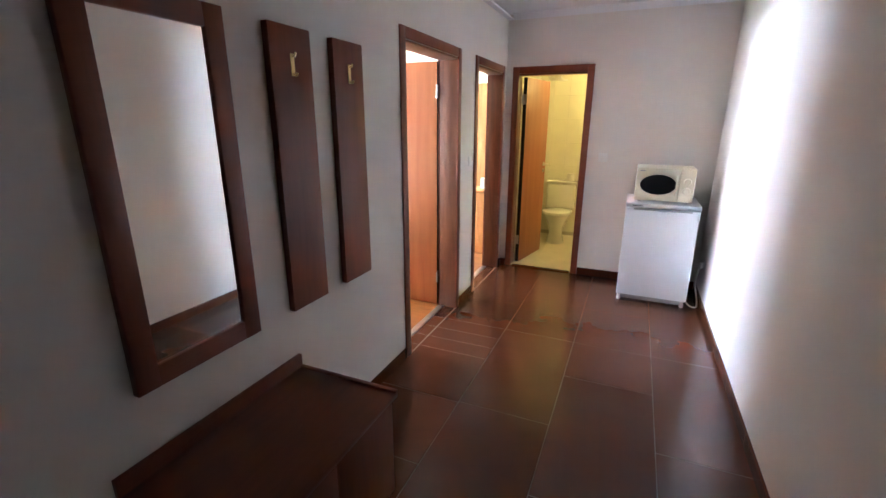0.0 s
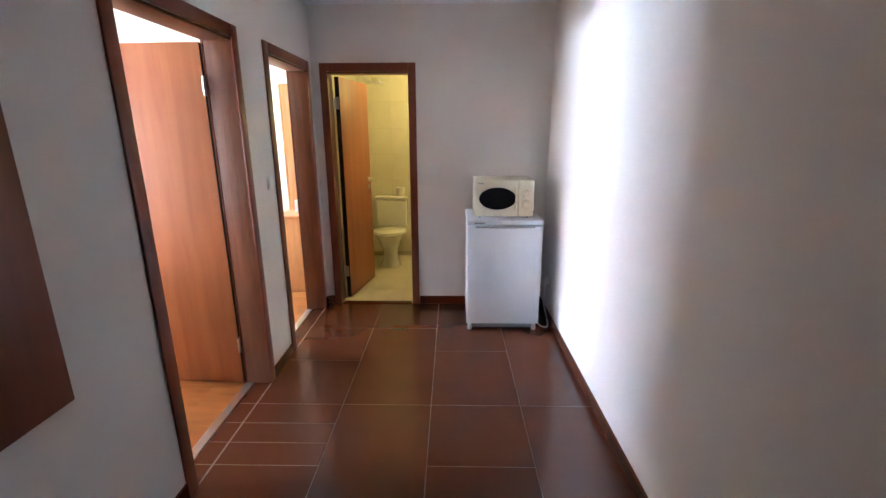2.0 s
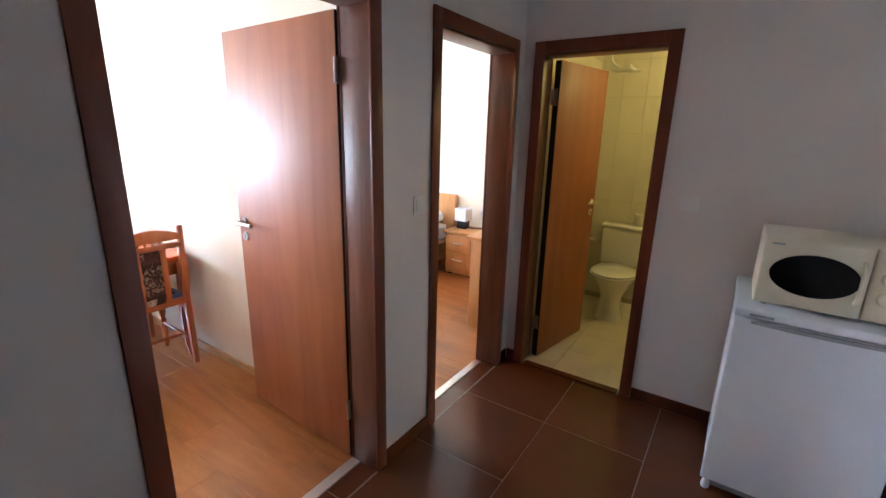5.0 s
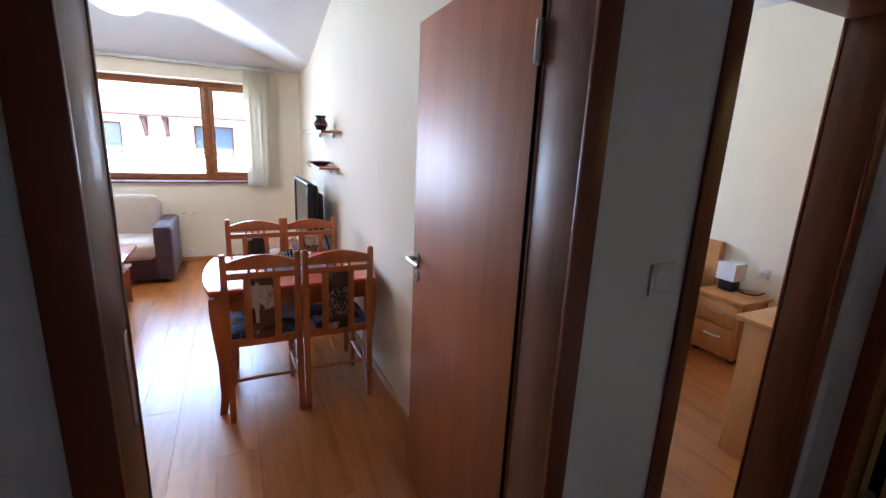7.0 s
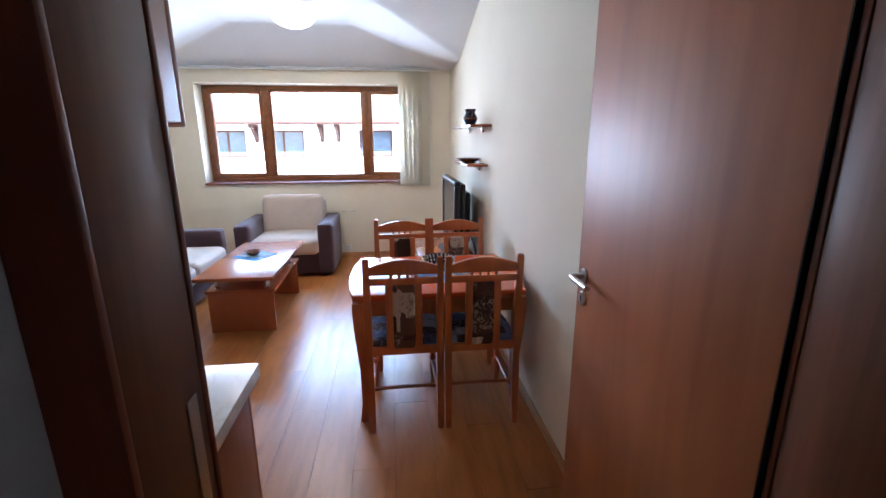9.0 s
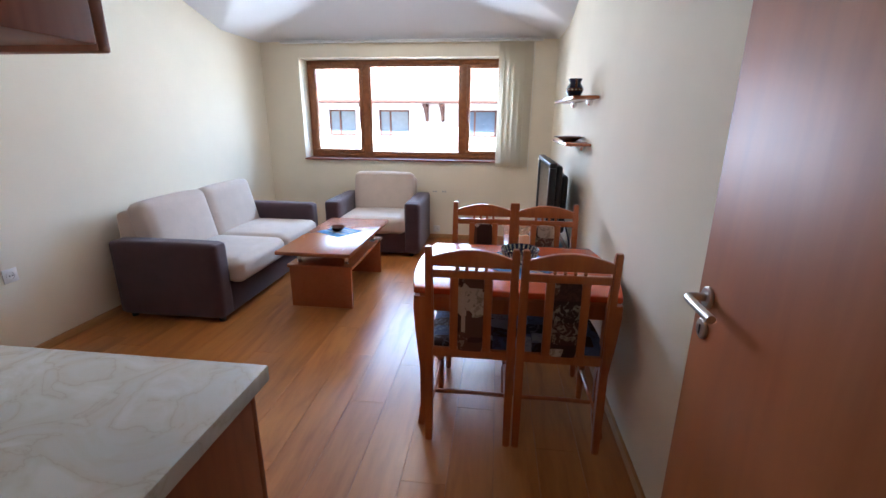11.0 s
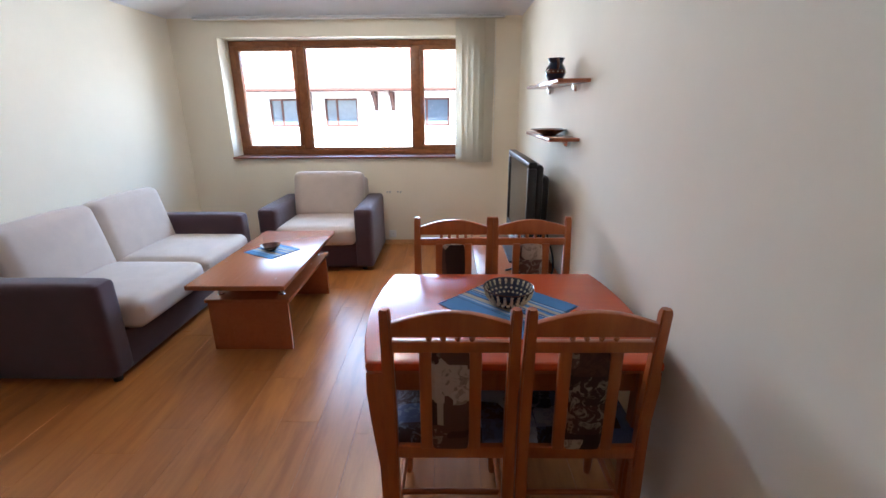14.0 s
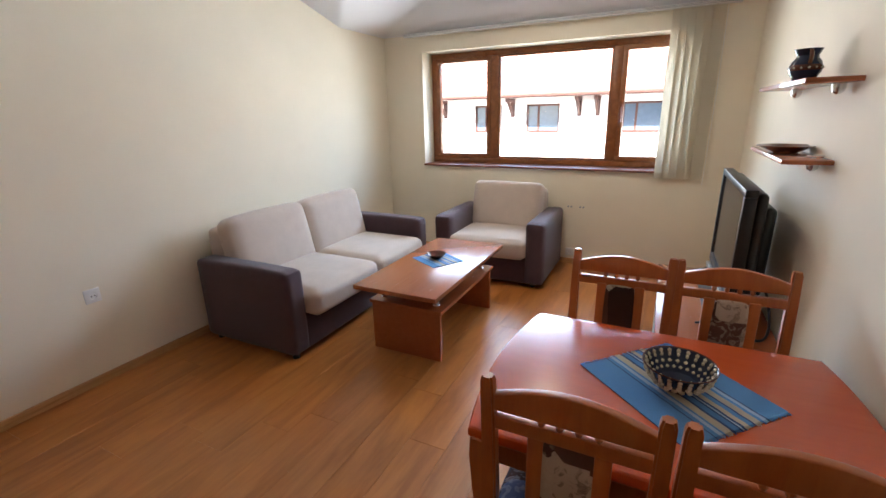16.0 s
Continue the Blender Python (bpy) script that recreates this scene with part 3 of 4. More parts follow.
def shoe_cabinet():
    t = thing("shoe_cabinet", -0.76, 1.01, 0, "low reddish brown shoe cabinet with raised edges", "cabinet")
    part("body", box(-1.0, -0.54, 0.64, 1.38, 0.0, 0.465, 0.003), MAHOGANY, t)
    part("top", box(-1.008, -0.515, 0.62, 1.40, 0.465, 0.485, 0.003), MAHOGANY_Y, t)
    part("back_strip", box(-1.010, -0.992, 0.62, 1.40, 0.486, 0.548, 0.003), MAHOGANY_Y, t)
    part("side_strip", box(-0.991, -0.515, 1.384, 1.402, 0.486, 0.497, 0.003), MAHOGANY_Y, t)
    for y in (0.65, 1.012):
        d = part("door", box(-0.538, -0.522, y, y + 0.355, 0.03, 0.455, 0.003), MAHOGANY, t)


shoe_cabinet()


def fridge():
    x0, x1, y0, y1 = 0.232, 0.790, 4.045, 4.56
    t = thing("refrigerator", (x0 + x1) / 2, (y0 + y1) / 2, 0, "small white refrigerator carrying a microwave oven", "refrigerator")
    part("body", box(x0 + 0.004, x1 - 0.004, y0 + 0.045, y1, 0.035, 0.84, 0.006), WHITE, t)
    part("top", box(x0 - 0.004, x1 + 0.004, y0 + 0.002, y1, 0.842, 0.878, 0.008, 3), WHITE, t)
    d = part("door", box(x0, x1, y0, y0 + 0.042, 0.055, 0.835, 0.008, 3), WHITE, t)
    bm = slab([(x0 + 0.06 + (x1 - x0 - 0.12) * i / 20, y0 - 0.004 - 0.014 * math.sin(math.pi * i / 20)) for i in range(21)] + [(x1 - 0.06, y0 + 0.002), (x0 + 0.06, y0 + 0.002)], 0.822, 0.834)
    part("grip", bm, GREY, d, "grey recessed grip")
    part("plinth", box(x0 + 0.02, x1 - 0.02, y0 + 0.03, y0 + 0.05, 0.012, 0.052, 0.002), GREY, t)
    for x in (x0 + 0.025, x1 - 0.03):
        part("foot", lathe([(0.016, 0), (0.018, 0.012), (0.012, 0.05)], x, y0 + 0.025, 0, 12), SWITCH, t)
        part("foot", lathe([(0.016, 0), (0.018, 0.012), (0.012, 0.05)], x, y1 - 0.04, 0, 12), SWITCH, t)
    part("badge", box(x0 + 0.05, x0 + 0.13, y0 - 0.001, y0 + 0.003, 0.852, 0.862), GREY, t)


fridge()


def microwave():
    x0, x1, y0, y1, z0, z1 = 0.285, 0.725, 4.13, 4.44, 0.889, 1.165
    t = thing("microwave_oven", 0.505, 4.28, 0.878, "ivory microwave oven with an oval dark window", "microwave oven")
    part("body", box(x0, x1, y0 + 0.02, y1, z0, z1, 0.006), CREAM, t)
    door = part("door", box(x0, x0 + 0.325, y0, y0 + 0.0195, z0 + 0.002, z1 - 0.002, 0.006, 3), CREAM, t)
    part("panel", box(x0 + 0.328, x1, y0 + 0.001, y0 + 0.0195, z0 + 0.002, z1 - 0.002, 0.006, 3), CREAM, t)
    bm = bmesh.new()
    cx, cz = x0 + 0.17, z0 + 0.138
    ring = [bm.verts.new((cx + 0.137 * math.cos(a), y0 - 0.003, cz + 0.083 * math.sin(a))) for a in np.linspace(0, 2 * math.pi, 49)[:-1]]
    f = bm.faces.new(ring)
    g = bmesh.ops.extrude_face_region(bm, geom=[f])
    bmesh.ops.translate(bm, vec=(0, 0.006, 0), verts=[v for v in g["geom"] if isinstance(v, bmesh.types.BMVert)])
    part("oven_window", bm, SMOKED, door, "oval smoked glass window")
    part("handle", tube(curve_points([(x0 + 0.305, y0, z0 + 0.06), (x0 + 0.307, y0 - 0.016, z0 + 0.09), (x0 + 0.307, y0 - 0.018, z0 + 0.14), (x0 + 0.307, y0 - 0.016, z0 + 0.19), (x0 + 0.305, y0, z0 + 0.22)]), 0.008), CREAM, door)
    part("badge", box(x0 + 0.025, x0 + 0.065, y0 - 0.001, y0 + 0.002, z1 - 0.03, z1 - 0.022), GREY, door)
    for z in (z0 + 0.095, z0 + 0.17):
        k = part("knob", lathe([(0.030, 0), (0.028, 0.012), (0.024, 0.016)], 0, 0, 0, 28), CREAM, t, "round ivory knob")
        k.data.transform(BASE[t] @ Matrix.Translation((x0 + 0.385, y0 + 0.001, z)) @ Matrix.Rotation(radians(90), 4, "X") @ BASE[t].inverted())
    for x in (x0 + 0.04, x1 - 0.04):
        for y in (y0 + 0.04, y1 - 0.04):
            part("foot", lathe([(0.012, 0), (0.012, 0.012)], x, y, 0.878, 12), GREY, t)


microwave()


def wall_switch(name, x, y, z, face, label, hole=False):
    """A plate on a wall; face: way it looks."""
    t = thing(name, x, y, z - 0.04, label, "socket" if hole else "switch")
    m = {"x": Matrix.Rotation(radians(90), 4, "Z"), "-x": Matrix.Rotation(radians(-90), 4, "Z"), "y": Matrix.Rotation(radians(180), 4, "Z"), "-y": Matrix()}[face]
    def put(nm, bm, mt, par):
        bm.transform(Matrix.Translation((x, y, z)) @ m)
        return part(nm, bm, mt, par)
    pl = put("plate", box(-0.041, 0.041, -0.006, 0, -0.041, 0.041, 0.002), SWITCH, t)
    if hole:
        bm = lathe([(0.024, 0), (0.026, 0.004), (0.02, 0.004), (0.019, 0.0005)], 0, 0, 0, 24)
        bm.transform(Matrix.Translation((0, -0.0058, 0)) @ Matrix.Rotation(radians(90), 4, "X"))
        put("outlet", bm, SWITCH, t)
        for q in (-0.009, 0.009):
            # Uncut pin holes, their darkness put on as black blocks.
            put("pin_hole", box(q - 0.003, q + 0.003, -0.0110, -0.0100, -0.003, 0.003), GAP_BLACK, pl)
    else:
        put("rocker", box(-0.027, 0.027, -0.0088, -0.0061, -0.027, 0.027, 0.002), SWITCH, t)
    return t


wall_switch("light_switch", -1.012, 3.575, 1.21, "x", "white light switch between two door frames")
wall_switch("light_switch", -0.03, 4.60, 1.20, "-y", "white light switch beside the bathroom door")
wall_switch("power_socket", 0.915, 4.28, 0.34, "-x", "white socket behind the refrigerator", True)
t = thing("power_cable", 0.90, 4.2, 0, "white power cable hanging from the hall socket", "cable")
part("plug", lathe([(0.018, 0), (0.02, 0.03), (0.012, 0.05)], 0.888, 4.27, 0.31, 14), SWITCH, t)
part("cord", tube(curve_points([(0.885, 4.27, 0.33), (0.865, 4.22, 0.28), (0.855, 4.19, 0.18), (0.88, 4.15, 0.06), (0.875, 4.10, 0.010), (0.83, 4.11, 0.006), (0.81, 4.2, 0.006), (0.80, 4.4, 0.006)]), 0.006), SWITCH, t)

# ---- bathroom ----


def toilet():
    t = thing("toilet", -0.60, 5.9, 0, "white porcelain toilet with a low cistern", "toilet")
    part("pedestal", lathe([(0.115, 0), (0.11, 0.02), (0.085, 0.12), (0.088, 0.20), (0.13, 0.30), (0.17, 0.37), (0.175, 0.385)], -0.60, 5.80, 0, 36, sx=1.0, sy=1.2), PORCELAIN, t)
    part("bowl_back", box(-0.70, -0.50, 5.90, 6.16, 0.20, 0.39, 0.03, 4), PORCELAIN, t)
    part("seat", lathe([(0.182, 0), (0.19, 0.010), (0.182, 0.020)], -0.60, 5.80, 0.386, 40, sx=1.0, sy=1.2), PORCELAIN, t)
    part("lid", lathe([(0.18, 0), (0.186, 0.010), (0.17, 0.020), (0.05, 0.026)], -0.60, 5.80, 0.407, 40, sx=1.0, sy=1.2), PORCELAIN, t)
    part("cistern", box(-0.79, -0.42, 6.03, 6.20, 0.40, 0.735, 0.025, 4), PORCELAIN, t)
    part("cistern_lid", box(-0.80, -0.41, 6.02, 6.205, 0.737, 0.768, 0.010, 3), PORCELAIN, t)
    part("button", lathe([(0.02, 0), (0.018, 0.008)], -0.605, 6.11, 0.768, 16), CHROME, t)


toilet()
bm = lathe([(0.05, 0), (0.052, 0.004), (0.052, 0.096), (0.05, 0.1), (0.021, 0.1), (0.02, 0.097), (0.02, 0.02)], -0.50, 6.11, 0.769, 28)
whole("toilet_roll", bm, LINEN, "white paper roll on the cistern", "paper roll")
t = thing("toilet_brush", -0.30, 6.08, 0, "white toilet brush in its holder", "toilet brush")
part("holder", lathe([(0.05, 0), (0.055, 0.02), (0.05, 0.26), (0.046, 0.28)], -0.30, 6.08, 0, 24), PORCELAIN, t)
part("stick", lathe([(0.008, 0), (0.008, 0.13), (0.011, 0.14)], -0.30, 6.08, 0.28, 12), SWITCH, t)
t = thing("shut_off_valve", -0.86, 6.18, 0.6, "chrome valve and bent pipe beside the cistern", "valve")
part("pipe", tube(curve_points([(-0.93, 6.2, 0.60), (-0.93, 6.10, 0.60), (-0.91, 6.06, 0.64), (-0.90, 6.05, 0.74), (-0.92, 6.08, 0.78)]), 0.009), CHROME, t)
part("tap", tube([(-0.93, 6.10, 0.60), (-0.85, 6.06, 0.60)], 0.011), CHROME, t)
t = thing("ceiling_cables", -0.72, 5.75, 2.05, "white loose cables at the bathroom ceiling", "cable")
for k in range(3):
    part("cable", tube(curve_points([(-0.82 + 0.02 * k, 5.74, 2.30), (-0.81, 5.75, 2.10 - 0.02 * k), (-0.74, 5.72, 2.03 - 0.015 * k), (-0.66, 5.7, 1.995 + 0.02 * k), (-0.58 - 0.03 * k, 5.72, 2.0)]), 0.011, 8), SWITCH, t)
part("bracket", box(-0.89, -0.80, 5.70, 5.78, 2.24, 2.30, 0.01), GREY, t)
t = thing("bathroom_lamp", 0.08, 5.6, 2.30, "round opal bathroom ceiling lamp", "lamp")
part("base", lathe([(0.09, 0), (0.09, 0.02)], 0.08, 5.6, 2.28, 24), SWITCH, t)

# ---- kitchen ----


def kitchen_unit(y0, y1):
    t = thing("kitchen_cabinet", -1.45, (y0 + y1) / 2, 0, "red cherry kitchen base cabinet", "cabinet", "kitchen base cabinets")
    part("body", box(-1.74, -1.165, y0 + 0.001, y1 - 0.001, 0.10, 0.845, 0.002), CABINET, t)
    part("plinth", box(-1.70, -1.20, y0 + 0.005, y1 - 0.005, 0.0, 0.10), MAHOGANY, t)
    d = part("door", box(-1.762, -1.743, y0 + 0.003, y1 - 0.003, 0.11, 0.84, 0.003), CABINET, t)
    part("handle", tube(curve_points([(-1.762, y1 - 0.06, 0.70), (-1.785, y1 - 0.06, 0.71), (-1.785, y1 - 0.06, 0.79), (-1.762, y1 - 0.06, 0.80)]), 0.005, 8), STEEL, d)


for k in range(4):
    kitchen_unit(0.02 + 0.566 * k, 0.02 + 0.566 * (k + 1))
whole("worktop", box(-1.785, -1.160, 0.004, 2.308, 0.847, 0.886, 0.003), MARBLE, "cream marbled kitchen worktop", "worktop")
for k in range(3):
    y1 = 2.335 - 0.6 * k
    t = thing("wall_cabinet", -1.32, y1 - 0.3, 1.51, "red cherry kitchen wall cabinet", "cabinet", "kitchen wall cabinets")
    part("body", box(-1.46, -1.158, y1 - 0.599, y1, 1.512, 2.20, 0.002), CABINET, t)
    d = part("door", box(-1.482, -1.463, y1 - 0.597, y1 - 0.002, 1.505, 2.20, 0.003), CABINET, t)
    part("handle", tube(curve_points([(-1.482, y1 - 0.54, 1.55), (-1.505, y1 - 0.54, 1.56), (-1.505, y1 - 0.54, 1.64), (-1.482, y1 - 0.54, 1.65)]), 0.005, 8), STEEL, d)

# ---- dining place ----


def chair():
    """Local: the back stands on y = 0, the seat reaches to +y."""
    t = thing("dining_chair", 0, 0, 0, "orange alder dining chair with patchwork upholstery", "chair", "chairs round the dining table", 0.001)
    for s in (-1, 1):
        bm = bmesh.new()
        last = None
        for z, y, w in ((0, -0.022, 0.030), (0.20, -0.010, 0.034), (0.44, 0.0, 0.036), (0.60, 0.0, 0.036), (0.80, -0.014, 0.033), (0.925, -0.028, 0.030), (0.937, -0.029, 0.024)):
            ring = [bm.verts.new((s * 0.1775 + a * w / 2, y + c * w / 2, z)) for a, c in ((-1, -1), (1, -1), (1, 1), (-1, 1))]
            if last:
                for i in range(4):
                    bm.faces.new((last[i], last[(i + 1) % 4], ring[(i + 1) % 4], ring[i]))
            else:
                bm.faces.new(ring[::-1])
            last = ring
        bm.faces.new(last)
        bmesh.ops.bevel(bm, geom=[e for e in bm.edges if abs(e.verts[0].co.z - e.verts[1].co.z) > 0.01], offset=0.005, segments=2, affect="EDGES")
        part("back_post", bm, ORANGE, t, "", 50)
        part("front_leg", lathe([(0.013, 0), (0.016, 0.02), (0.020, 0.16), (0.013, 0.18), (0.021, 0.20), (0.013, 0.22), (0.022, 0.26), (0.022, 0.40)], s * 0.172, 0.37, 0, 16), ORANGE, t)
        part("side_stretcher", tube([(s * 0.176, -0.014, 0.17), (s * 0.172, 0.16, 0.175), (s * 0.172, 0.37, 0.18)], 0.011, 10), ORANGE, t)
        part("side_rail", box(s * 0.172 - 0.011, s * 0.172 + 0.011, 0.0, 0.37, 0.385, 0.435, 0.003), ORANGE, t)
        part("splat", box(s * 0.0715 - 0.018, s * 0.0715 + 0.018, -0.014, 0.006, 0.46, 0.81, 0.004), ORANGE, t)
    part("cross_stretcher", tube([(-0.17, 0.10, 0.175), (0, 0.10, 0.178), (0.17, 0.10, 0.175)], 0.010, 10), ORANGE, t)
    part("front_rail", box(-0.160, 0.160, 0.358, 0.382, 0.375, 0.435, 0.003), ORANGE, t)
    part("lower_back_rail", box(-0.161, 0.161, -0.012, 0.010, 0.425, 0.468, 0.004), ORANGE, t)
    part("mid_rail", box(-0.163, 0.163, -0.026, -0.004, 0.800, 0.835, 0.004), ORANGE, t)
    out = [(-0.164 + 0.328 * i / 18, 0.893 + 0.034 * math.sin(math.pi * i / 18)) for i in range(19)]
    bm = slab([(x, z) for x, z in out] + [(0.164, 0.852), (-0.164, 0.852)], 0.009, 0.032, 0.004)
    bm.transform(Matrix.Rotation(radians(90), 4, "X"))
    part("top_rail", bm, ORANGE, t)
    for q in (-0.06, -0.02, 0.02, 0.06):
        part("peg", lathe([(0.006, 0), (0.009, 0.010), (0.006, 0.021)], q, -0.017, 0.833, 10), ORANGE, t)
    part("back_panel", pad(-0.0535, 0.0535, -0.016, 0.012, 0.462, 0.802, 0.010, 0.006, 8), BACKCLOTH, t, "cream and brown patchwork back panel")
    part("seat", pad(-0.185, 0.185, 0.012, 0.40, 0.425, 0.480, 0.02, 0.012, 10), SEATCLOTH, t, "blue and brown patchwork seat")
    return t


first = chair()
first.matrix_basis = pose(-2.672, 2.727, 0, 0, 0, 90)
copy_thing(first, pose(-2.672, 3.123, 0, 0, 0, 90))
copy_thing(first, pose(-3.640, 2.746, 0, 0, 0, -90))
copy_thing(first, pose(-3.640, 3.128, 0, 0, 0, -90))


def dining_table():
    t = thing("dining_table", -3.07, 2.93, 0, "orange cherry dining table with a curved top", "table")
    def outline(g):
        pts = []
        for i in range(25):
            u = -1 + 2 * i / 24
            pts.append((-3.07 + u * (0.365 + g), 2.475 - g - 0.045 * (1 - u * u)))
        for i in range(25):
            u = 1 - 2 * i / 24
            pts.append((-3.07 + u * (0.365 + g), 3.355 + g + 0.045 * (1 - u * u)))
        return pts
    part("tabletop", slab(outline(0.0), 0.700, 0.732, 0.009), TABLE, t)
    part("top_moulding", slab(outline(-0.022), 0.680, 0.700, 0.004), ORANGE, t)
    for y in (2.510, 3.325):
        part("end_apron", box(-3.36, -2.78, y - 0.010, y + 0.010, 0.60, 0.68, 0.003), ORANGE, t)
    for x in (-3.375, -2.765):
        part("side_apron", box(x - 0.010, x + 0.010, 2.530, 3.305, 0.60, 0.68, 0.003), ORANGE, t)
        for y in (2.510, 3.325):
            sx, sy = (1 if x > -3.07 else -1), (1 if y > 2.93 else -1)
            bm = bmesh.new()
            last = None
            for z, off, w in ((0, 0.010, 0.040), (0.10, -0.004, 0.042), (0.30, -0.006, 0.050), (0.50, 0.006, 0.060), (0.62, 0.010, 0.066), (0.68, 0.008, 0.066)):
                ring = [bm.verts.new((x + sx * off + a * w / 2, y + sy * off + c * w / 2, z)) for a, c in ((-1, -1), (1, -1), (1, 1), (-1, 1))]
                if last:
                    for i in range(4):
                        bm.faces.new((last[i], last[(i + 1) % 4], ring[(i + 1) % 4], ring[i]))
                else:
                    bm.faces.new(ring[::-1])
                last = ring
            bm.faces.new(last)
            bmesh.ops.bevel(bm, geom=[e for e in bm.edges if abs(e.verts[0].co.z - e.verts[1].co.z) > 0.01], offset=0.008, segments=2, affect="EDGES")
            part("leg", bm, ORANGE, t, "", 50)


dining_table()


def runner(name, x, y, z, length, width, rz, label):
    """Woven cloth with fringed ends; bands run along its length."""
    t = thing(name, x, y, z, label, "table runner", "", rz)
    b = bmesh.new()
    nx, ny = 30, 16
    g = [[b.verts.new((-length / 2 + length * i / nx, -width / 2 + width * j / ny, 0.003 + 0.0015 * noise.noise(Vector((i * 0.5, j * 0.5, x))))) for j in range(ny + 1)] for i in range(nx + 1)]
    for i in range(nx):
        for j in range(ny):
            b.faces.new((g[i][j], g[i + 1][j], g[i + 1][j + 1], g[i][j + 1]))
    q = bmesh.ops.extrude_face_region(b, geom=b.faces[:])
    bmesh.ops.translate(b, vec=(0, 0, -0.0022), verts=[v for v in q["geom"] if isinstance(v, bmesh.types.BMVert)])
    part("cloth", b, RUNNER, t)
    b = bmesh.new()
    rnd = random.Random(5)
    for s in (-1, 1):
        for k in range(int(width / 0.006)):
            yy = -width / 2 + 0.003 + 0.006 * k
            box(s * length / 2 - 0.001, s * (length / 2 + 0.006 + 0.006 * rnd.random()), yy - 0.0015, yy + 0.0015, 0.001, 0.003, bm=b)
    fr = part("fringe", b, RUNNER, t)
    fr["kind"] = "stuff"
    return t


runner("table_runner", -3.098, 2.945, 0.7325, 0.375, 0.350, 46, "blue and sand striped cloth on the dining table")


def bowl(name, x, y, z, r, h, label, inner=NAVY, teeth=22):
    """Glazed clay bowl with a wavy rim and cream drips."""
    t = thing(name, x, y, z, label, "bowl")
    part("body", lathe([(r * 0.42, 0), (r * 0.46, 0.004), (r * 0.60, h * 0.18), (r * 0.86, h * 0.6), (r, h * 0.97), (r * 0.99, h), (r * 0.95, h * 0.97), (r * 0.80, h * 0.58), (r * 0.55, h * 0.22), (r * 0.25, h * 0.12), (0.002, h * 0.10)], x, y, z, 40), inner, t)
    bm = bmesh.new()
    for k in range(teeth):
        a = 2 * math.pi * k / teeth
        for f, zz, q in ((0.955, 0.88, 0.008), (0.89, 0.76, 0.006)):
            lathe([(0.001, -q), (q * 0.8, -q * 0.4), (q * 0.8, q * 0.4), (0.001, q)], x + (r * f - 0.002) * math.cos(a), y + (r * f - 0.002) * math.sin(a), z + h * zz, 6, bm)
        for f, zz in ((0.70, 0.34), (0.815, 0.52)):
            a2 = a + (math.pi / teeth if zz < 0.4 else 0)
            lathe([(0.001, -0.009), (0.0075, -0.003), (0.0075, 0.003), (0.001, 0.007)], x + r * f * math.cos(a2), y + r * f * math.sin(a2), z + h * zz, 6, bm)
        lathe([(0.001, -0.012), (0.006, -0.004), (0.006, 0.004), (0.001, 0.012)], x + r * 0.90 * math.cos(a), y + r * 0.90 * math.sin(a), z + h * 0.70, 6, bm)
    if teeth:
        part("glaze_pattern", bm, CLAYCREAM, t, "cream glaze drips round the rim")
    part("rim", lathe([(r * 0.985, h * 0.955), (r * 1.015, h * 0.985), (r, h * 1.02), (r * 0.975, h * 0.99)], x, y, z, 40, ring=True), CLAYBROWN, t)
    return t


bowl("ceramic_bowl", -3.095, 2.946, 0.7365, 0.094, 0.075, "navy glazed clay bowl with cream drips")

# ---- television corner ----


def tv():
    t = thing("television", -4.580, 3.26, 0.462, "black flat television standing on the low cabinet", "television")
    part("bezel", boxes((-5.015, -4.145, 3.185, 3.235, 0.565, 0.615), (-5.015, -4.145, 3.185, 3.235, 1.105, 1.14), (-5.015, -4.975, 3.185, 3.235, 0.615, 1.105), (-4.185, -4.145, 3.185, 3.235, 0.615, 1.105), r=0.004), BLACK, t)
    part("screen", box(-4.975, -4.185, 3.194, 3.235, 0.615, 1.105), SCREEN, t, "dark switched-off screen")
    part("back_cover", box(-4.980, -4.180, 3.236, 3.285, 0.59, 1.12, 0.02, 3), BLACK, t)
    part("back_bulge", box(-4.880, -4.280, 3.286, 3.345, 0.60, 1.04, 0.025, 3), BLACK, t)
    part("speaker_bar", box(-4.960, -4.200, 3.165, 3.20, 0.535, 0.563, 0.006), STEEL, t, "silver speaker bar")
    part("neck", box(-4.660, -4.500, 3.22, 3.27, 0.475, 0.60, 0.006), BLACK, t)
    part("foot", box(-4.830, -4.330, 3.12, 3.36, 0.462, 0.476, 0.005), BLACK, t)


tv()
t = thing("tv_cabinet", -4.530, 3.15, 0, "low brown television cabinet with a pale top", "cabinet")
part("top", box(-5.100, -3.980, 2.90, 3.405, 0.435, 0.46, 0.004), COFFEE, t)
part("side", box(-5.080, -5.055, 2.92, 3.40, 0.0, 0.434, 0.003), COFFEE, t)
part("side", box(-4.025, -4.000, 2.92, 3.40, 0.0, 0.434, 0.003), COFFEE, t)
part("shelf", box(-5.054, -4.026, 2.93, 3.40, 0.20, 0.22, 0.003), COFFEE, t)
part("back", box(-5.054, -4.026, 3.385, 3.40, 0.0, 0.434), COFFEE, t)
for k in range(2):
    d = part("door", box(-5.052 + 0.514 * k, -4.542 + 0.514 * k, 2.912, 2.928, 0.03, 0.43, 0.003), SWITCH, t, "pale cabinet door")
t = thing("tv_cable", -3.880, 3.3, 0, "black cables behind the television", "cable")
